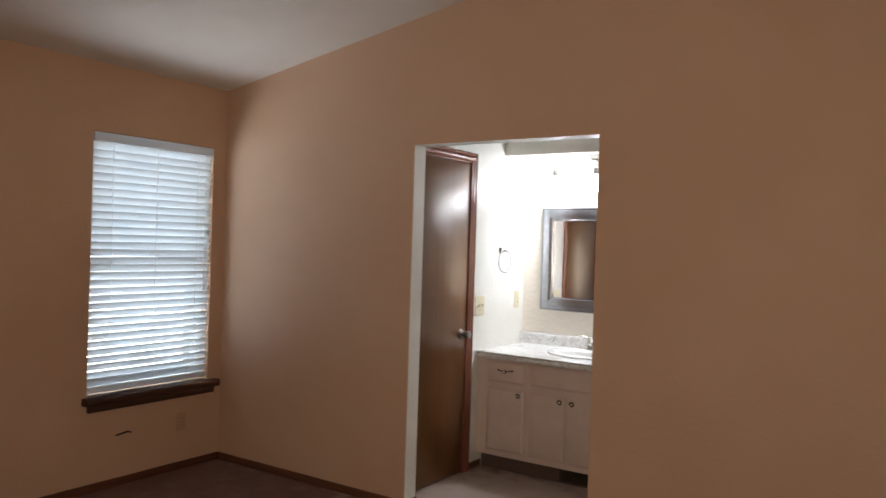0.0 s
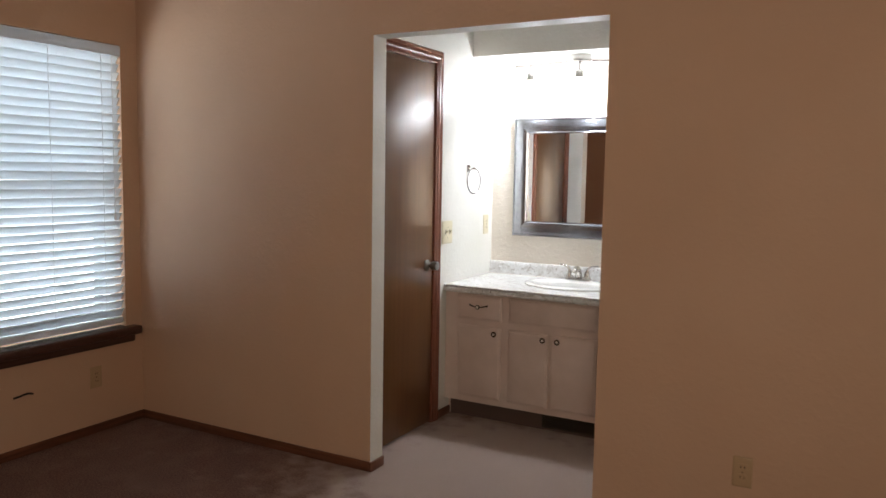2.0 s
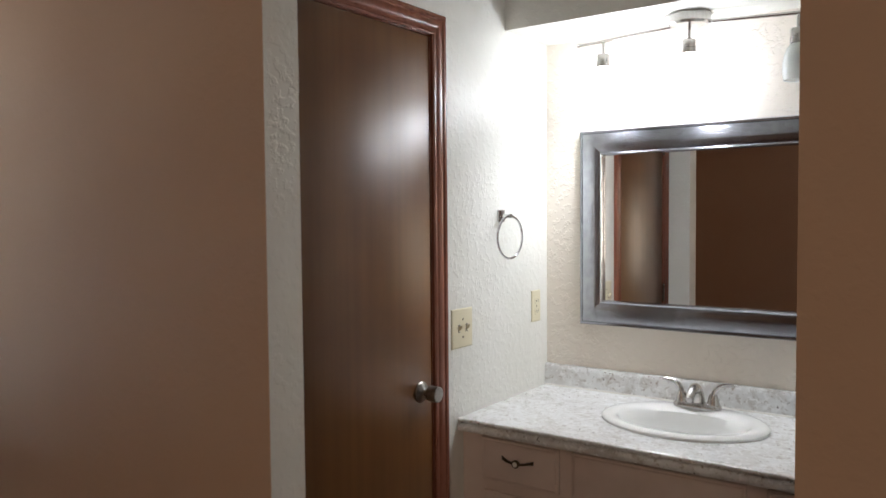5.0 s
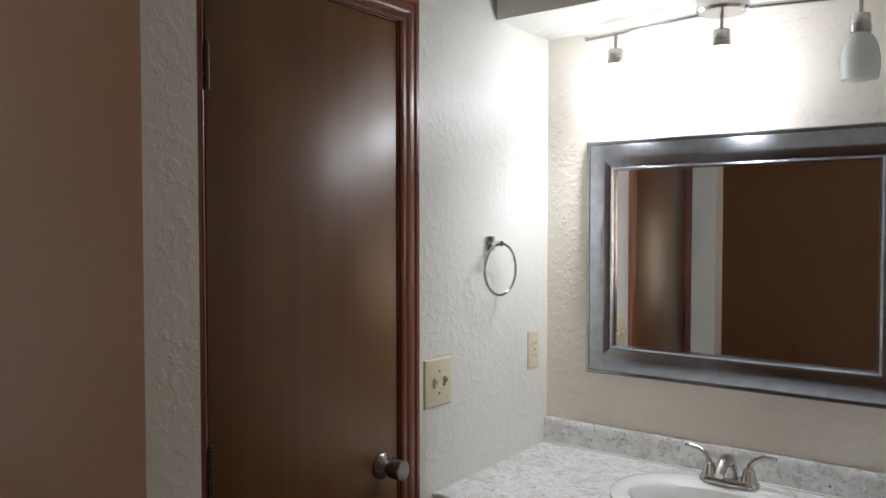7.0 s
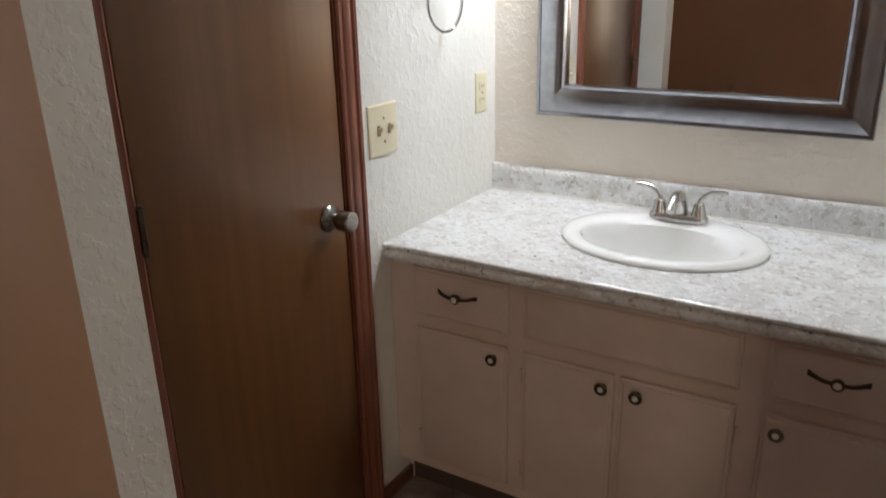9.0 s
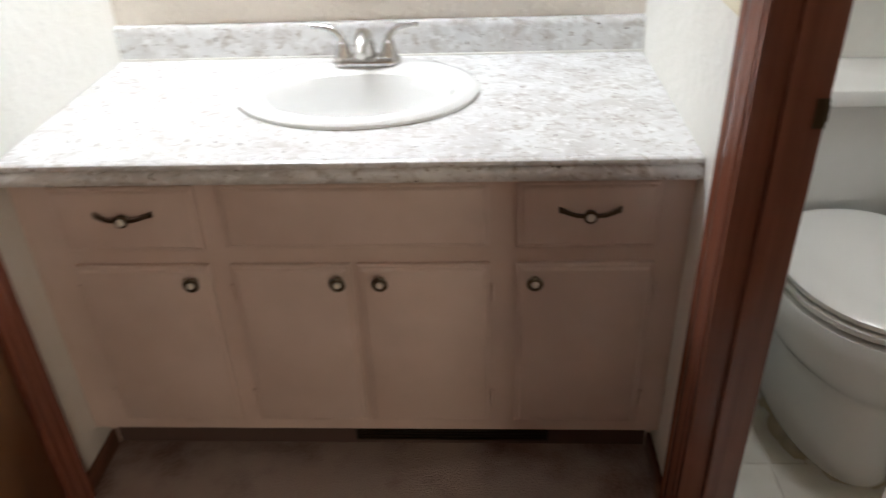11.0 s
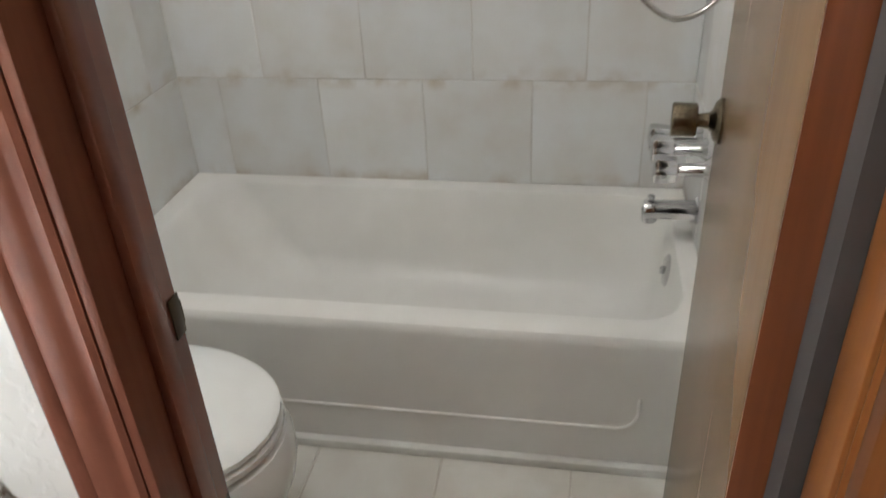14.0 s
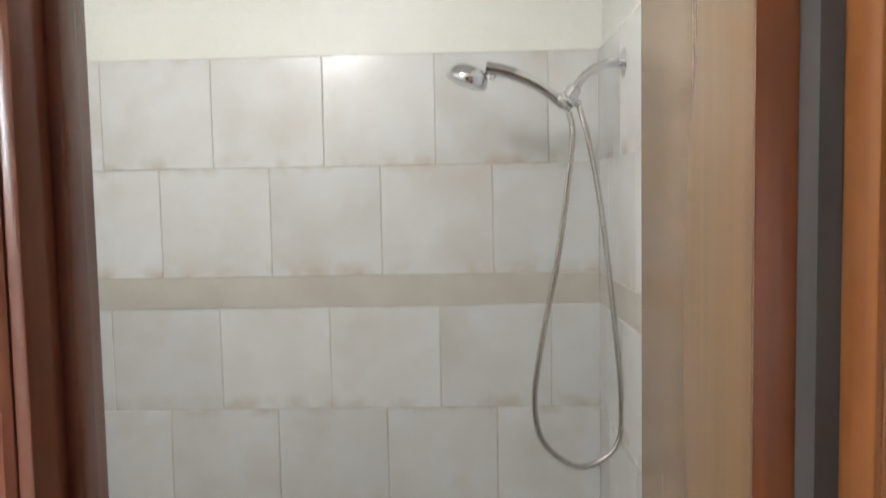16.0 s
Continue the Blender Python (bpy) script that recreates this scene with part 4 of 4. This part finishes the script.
for x, z in ((2.49, 0.616), (2.585, 0.624), (2.68, 0.616)):
    bm = bmesh.new()
    turned(bm, (x, EW, z), (0, 1, 0), [(0.0005, 0.032), (0.004, 0.032), (0.014, 0.022), (0.022, 0.016), (0.078, 0.014), (0.082, 0.012)], 20)
    f = part("valve_stem", bm, CHROME, tubtap)
    bm = bmesh.new()
    prof = [(0.076, 0.016), (0.080, 0.027), (0.112, 0.031), (0.128, 0.030), (0.132, 0.014)]
    rings = []
    for d, r in prof:
        rings.append([Vector((x, EW + d, z)) + Vector((math.cos(a), 0, math.sin(a))) * r * (1 + 0.10 * math.cos(6 * a)) for a in (2 * math.pi * i / 36 for i in range(36))])
    loft(bm, rings)
    part("handle", bm, CHROME, f, "faceted chrome handle")

shower = thing("hand_shower", (2.55, EW, 1.86), "chrome hand shower on a wall arm with hanging hose", "shower")
bm = bmesh.new()
SXX = 2.555
turned(bm, (SXX, EW, 1.885), (0, 1, 0), [(0.0005, 0.034), (0.004, 0.033), (0.010, 0.020), (0.014, 0.012)], 24)
tube(bm, smooth_path([(SXX, EW, 1.885), (SXX, EW + 0.05, 1.882), (SXX, EW + 0.095, 1.855), (SXX, EW + 0.125, 1.812)], 6), 0.0105, 12)
part("wall_arm", bm, CHROME, shower)
bm = bmesh.new()
turned(bm, (SXX, EW + 0.112, 1.833), (0, 0.55, -0.85), [(0, 0.013), (0.004, 0.017), (0.030, 0.017), (0.034, 0.014), (0.052, 0.015), (0.058, 0.009)], 18)
turned(bm, (SXX, EW + 0.128, 1.812), (0, -0.55, -0.5), [(0, 0.010), (0.03, 0.010), (0.034, 0.008)], 14)
turned(bm, (SXX, EW + 0.130, 1.795), (0, 0.8, 0.5), [(-0.012, 0.015), (0.02, 0.016), (0.028, 0.013)], 14)
part("bracket", bm, CHROME, shower)
bm = bmesh.new()
pts = smooth_path([(SXX, EW + 0.140, 1.790), (SXX, EW + 0.19, 1.832), (SXX, EW + 0.262, 1.868), (SXX, EW + 0.318, 1.880)], 6)
k = len(pts)
tube(bm, pts, [0.011 + 0.005 * i / (k - 1) for i in range(k)], 14)
part("handle", bm, CHROME, shower)
bm = bmesh.new()
hd = Vector((0, 0.35, -0.94)).normalized()
turned(bm, (SXX, EW + 0.350, 1.886), hd, [(0, 0.014), (0.006, 0.034), (0.018, 0.046), (0.036, 0.050), (0.044, 0.047), (0.047, 0.036), (0.046, 0.005)], 24)
turned(bm, (SXX, EW + 0.310, 1.860), (0, -1, -0.2), [(0, 0.006), (0.008, 0.008), (0.014, 0.004)], 10)
part("spray_head", bm, CHROME, shower)
bm = bmesh.new()
hose = smooth_path([(SXX, EW + 0.128, 1.775), (SXX, EW + 0.122, 1.70), (SXX, EW + 0.155, 1.45), (SXX, EW + 0.200, 1.22), (SXX, EW + 0.215, 1.09), (SXX, EW + 0.192, 0.995), (SXX + 0.004, EW + 0.110, 0.938),
                    (SXX + 0.01, EW + 0.026, 0.978), (SXX + 0.01, EW + 0.0085, 1.08), (SXX + 0.01, EW + 0.026, 1.30), (SXX + 0.005, EW + 0.055, 1.55), (SXX, EW + 0.082, 1.70), (SXX, EW + 0.104, 1.785)], 26)
tube(bm, hose, [0.0062 if i % 2 else 0.0072 for i in range(len(hose))], 10)
part("hose", bm, NICKEL, shower, "ribbed metal shower hose")

# ---- toilet ----
CX = 1.748
loo = thing("toilet", (CX, 0.95, 0), "white porcelain toilet with closed lid", "toilet")


def egg(y0, y1, w, z, n=40, flat=0.0):
    """An elongated plan shape: narrow rounded front at y0, fuller back at y1."""
    cy, hl = (y0 + y1) / 2, (y1 - y0) / 2
    pts = []
    for i in range(n):
        a = 2 * math.pi * i / n
        s = -math.cos(a)
        y = cy + hl * s
        x = w * math.copysign(abs(math.sin(a)) ** (0.86 if s > 0 else 0.95), math.sin(a)) * (1 + 0.03 * s)
        pts.append((CX + x, y, z))
    return pts


bm = bmesh.new()
loft(bm, [egg(0.622, 1.16, 0.128, 0.001), egg(0.622, 1.16, 0.129, 0.014), egg(0.626, 1.155, 0.124, 0.028), egg(0.632, 1.15, 0.120, 0.10), egg(0.636, 1.15, 0.118, 0.17), egg(0.634, 1.15, 0.121, 0.205), egg(0.624, 1.14, 0.136, 0.232),
          egg(0.602, 1.12, 0.168, 0.258), egg(0.584, 1.11, 0.195, 0.298), egg(0.575, 1.10, 0.207, 0.340), egg(0.576, 1.09, 0.207, 0.380), egg(0.585, 1.085, 0.199, 0.404), egg(0.62, 1.07, 0.165, 0.4125)])
part("bowl", bm, PORCELAIN, loo)
bm = bmesh.new()
loft(bm, [rounded_rect(CX - w, CX + w, 0.98, 1.27, z, 0.05, 6) for w, z in ((0.10, 0.001), (0.098, 0.25), (0.115, 0.36), (0.12, 0.406))])
part("rear_deck", bm, PORCELAIN, loo)
bm = bmesh.new()
loft(bm, [egg(0.594, 1.07, 0.190, 0.4132), egg(0.588, 1.07, 0.196, 0.418), egg(0.588, 1.07, 0.196, 0.430), egg(0.593, 1.07, 0.192, 0.434)])
part("seat", bm, PORCELAIN, loo, "white plastic toilet seat")
bm = bmesh.new()
loft(bm, [egg(0.598, 1.080, 0.188, 0.4385), egg(0.590, 1.080, 0.196, 0.442), egg(0.590, 1.080, 0.195, 0.452), egg(0.600, 1.076, 0.186, 0.4585), egg(0.65, 1.04, 0.13, 0.461)])
part("lid", bm, PORCELAIN, loo, "closed white toilet lid")
for s in (-1, 1):
    bm = bmesh.new()
    turned(bm, (CX + s * 0.075 - 0.02, 1.078, 0.424), (1, 0, 0), [(0, 0.012), (0.002, 0.014), (0.038, 0.014), (0.04, 0.012)], 14)
    part("lid_hinge", bm, PORCELAIN, loo)
bm = bmesh.new()
loft(bm, [rounded_rect(CX - w, CX + w, y, 1.292, z, 0.035, 7) for w, y, z in ((0.17, 1.10, 0.4075), (0.185, 1.095, 0.422), (0.205, 1.085, 0.55), (0.214, 1.080, 0.715))])
part("tank", bm, PORCELAIN, loo)
bm = bmesh.new()
loft(bm, [rounded_rect(CX - w, CX + w, y, 1.294, z, 0.04, 7) for w, y, z in ((0.218, 1.074, 0.7155), (0.226, 1.066, 0.720), (0.226, 1.066, 0.745), (0.221, 1.072, 0.754), (0.20, 1.09, 0.757))])
part("tank_lid", bm, PORCELAIN, loo)
bm = bmesh.new()
turned(bm, (CX - 0.15, 1.082, 0.665), (0, -1, 0), [(0, 0.014), (0.010, 0.013), (0.014, 0.008)], 14)
tube(bm, [(CX - 0.15, 1.066, 0.665), (CX - 0.12, 1.060, 0.660), (CX - 0.08, 1.058, 0.652)], [0.006, 0.007, 0.006], 10)
part("flush_lever", bm, CHROME, loo, "chrome flush lever")
for s in (-1, 1):
    bm = bmesh.new()
    turned(bm, (CX + s * 0.108, 0.93, 0.016), (0, 0, 1), [(0, 0.014), (0.012, 0.013), (0.020, 0.006)], 12)
    part("bolt_cap", bm, PORCELAIN, loo)
# caulk stain on the floor round the foot
bm = bmesh.new()
loft(bm, [egg(0.70 - g, 1.15, 0.05 + g, 0.0066) for g in (0.02, 0.08, 0.13, 0.17)], cap0=False, cap1=False)
STAIN = material("floor_caulk_stain", (0.50, 0.41, 0.24), (0.57, 0.48, 0.32), 0.5, grain=(9, 9, 9), detail=5)
sn = STAIN.node_tree
tc = sn.nodes.new("ShaderNodeTexCoord")
mp = sn.nodes.new("ShaderNodeMapping")
mp.inputs["Location"].default_value = (-CX / 0.215, -0.83 / 0.30, 0)
mp.inputs["Scale"].default_value = (1 / 0.215, 1 / 0.30, 0)
gr = sn.nodes.new("ShaderNodeTexGradient")
gr.gradient_type = "SPHERICAL"
mr = sn.nodes.new("ShaderNodeMapRange")
mr.inputs["From Min"].default_value, mr.inputs["From Max"].default_value = 0.0, 0.45
mr.inputs["To Max"].default_value = 0.7
patchy = sn.nodes.new("ShaderNodeTexNoise")
patchy.inputs["Scale"].default_value = 11.0
fade = sn.nodes.new("ShaderNodeMapRange")
fade.inputs["From Min"].default_value, fade.inputs["From Max"].default_value = 0.05, 0.55
both = sn.nodes.new("ShaderNodeMath")
both.operation = "MULTIPLY"
tp = sn.nodes.new("ShaderNodeBsdfTransparent")
ms = sn.nodes.new("ShaderNodeMixShader")
sn.links.new(tc.outputs["Object"], mp.inputs[0])
sn.links.new(mp.outputs[0], gr.inputs[0])
sn.links.new(gr.outputs["Fac"], mr.inputs[0])
sn.links.new(tc.outputs["Object"], patchy.inputs["Vector"])
sn.links.new(patchy.outputs[0], fade.inputs[0])
sn.links.new(mr.outputs[0], both.inputs[0])
sn.links.new(fade.outputs[0], both.inputs[1])
sn.links.new(both.outputs[0], ms.inputs[0])
sn.links.new(tp.outputs[0], ms.inputs[1])
sn.links.new(sn.nodes["Principled BSDF"].outputs[0], ms.inputs[2])
sn.links.new(ms.outputs[0], sn.nodes["Material Output"].inputs[0])
single("floor_stain", bm, STAIN, "tan caulk stain on the tiles round the toilet foot", "stain", "structure")

bm = bmesh.new()
turned(bm, (1.56, 1.297, 0.16), (0, -1, 0), [(0, 0.028), (0.003, 0.028), (0.006, 0.010), (0.05, 0.009), (0.055, 0.012), (0.075, 0.012), (0.078, 0.006)], 16)
tube(bm, smooth_path([(1.56, 1.235, 0.165), (1.555, 1.20, 0.24), (1.59, 1.18, 0.34), (1.60, 1.18, 0.40)], 6), 0.005, 8)
single("supply_valve", bm, CHROME, "chrome water supply valve and hose beside the toilet", "valve")

# ---- ceiling fixture that holds the bathroom's bulb ----
t = thing("ceiling_light", (1.56, 0.73, CH), "round metal ceiling light in the bathroom", "ceiling light")
bm = bmesh.new()
turned(bm, (1.56, 0.73, CH - 0.0005), (0, 0, -1), [(0, 0.12), (0.015, 0.12), (0.025, 0.09)], 28)
part("pan", bm, NICKEL, t)

# ---- tiles ----
PITCH = 0.3095


def tile_mesh(name, w, h, mat, t=0.008):
    """A tile lying in the local xy plane with eased edges, face up."""
    bm = bmesh.new()
    r = lambda i, z: [(i, i, z), (w - i, i, z), (w - i, h - i, z), (i, h - i, z)]
    loft(bm, [r(0, 0), r(0, t - 0.0015), r(0.0015, t)], cap0=False)
    return finish(name, bm, mat)


def tile_wall(base, name, frame_m, u0, u1, rows, shift, mats):
    """Rows of (z0, z1, joint offset, material index); frame_m maps (u, v, out) to the world."""
    g = 0.002
    gv = 0.0012
    for v0, v1, off, mi in rows:
        cuts = [u0]
        if off is not None:
            k = math.ceil((u0 - off) / PITCH)
            while off + k * PITCH < u1 - 0.012:
                if off + k * PITCH > u0 + 0.012:
                    cuts.append(off + k * PITCH)
                k += 1
        cuts.append(u1)
        for a, b in zip(cuts, cuts[1:]):
            ob = new(name, tile_mesh(name, b - a - g, v1 - v0 - gv, mats[mi]))
            ob.parent = base
            wob = random.uniform(-0.0012, 0.0012)
            ob.matrix_basis = frame_m @ Matrix.Translation((a + g / 2, v0 + gv / 2, 0.001 + random.uniform(0, 0.0012))) @ Matrix.Rotation(wob, 4, "Z")


ROWS = [(TR + 0.002, 0.688, 0.540, 0), (0.688, 0.995, 0.395, 0), (0.995, 1.284, 0.552, 0), (1.284, 1.372, None, 1), (1.372, 1.676, 0.399, 0), (1.676, 1.978, 0.554, 0)]
MATS = [WALLTILE, BANDTILE]
# back wall: u = y, v = z, out = -x
back_base = single("tile_wall_back", B(BX1 - 0.0108, BX1 - 0.0005, BS + 0.004, AD - 0.004, TR + 0.001, 1.979), GROUT, "mottled grey-beige square wall tiles with stained grout above the tub", "wall tiles", "structure")
tile_wall(back_base, "tile", Matrix(((0, 0, -1, BX1 - 0.004), (1, 0, 0, 0), (0, 1, 0, 0), (0, 0, 0, 1))), BS + 0.012, AD - 0.012, ROWS, 0, MATS)
# end walls: u = x, v = z
NX0 = 2.085
north_base = single("tile_wall_north", B(NX0, BX1 - 0.012, AD - 0.0108, AD - 0.0005, 0.001, 1.979), GROUT, "mottled grey-beige square wall tiles with stained grout beside the toilet", "wall tiles", "structure")
XROWS = [(0.003, 0.372, 2.895, 0)] + [(a, b, None if c is None else c + 2.3455, m) for a, b, c, m in ROWS]
tile_wall(north_base, "tile", Matrix(((-1, 0, 0, 0), (0, 0, -1, AD - 0.004), (0, 1, 0, 0), (0, 0, 0, 1))), -(BX1 - 0.012), -NX0, [(a, b, None if c is None else -c, m) for a, b, c, m in XROWS], 0, MATS)
south_base = single("tile_wall_south", B(NX0, BX1 - 0.012, BS + 0.0005, BS + 0.0108, TR + 0.001, 1.979), GROUT, "mottled grey-beige square wall tiles behind the shower hose", "wall tiles", "structure")
tile_wall(south_base, "tile", Matrix(((1, 0, 0, 0), (0, 0, 1, BS + 0.004), (0, 1, 0, 0), (0, 0, 0, 1))), NX0, BX1 - 0.012, XROWS[1:], 0, MATS)

floor = single("floor_bathroom", B(1.36, BX1, BS, AD, -0.1, 0.0035), GROUT, "off-white square floor tiles with dark grout in the bathroom", "floor tiles", "structure")
g = 0.004
xs = [1.385] + [1.867 + k * 0.305 for k in (-1, 0, 1)] + [2.30]
ys = [BS + 0.002] + [0.688 + k * 0.305 for k in (-2, -1, 0, 1)] + [AD - 0.006]
for a, b in zip(xs, xs[1:]):
    for c, d in zip(ys, ys[1:]):
        ob = new("tile", tile_mesh("tile", b - a - g, d - c - g, FLOORTILE, 0.0075))
        ob.parent = floor
        ob.matrix_basis = Matrix.Translation((a + g / 2, c + g / 2, -0.0018))
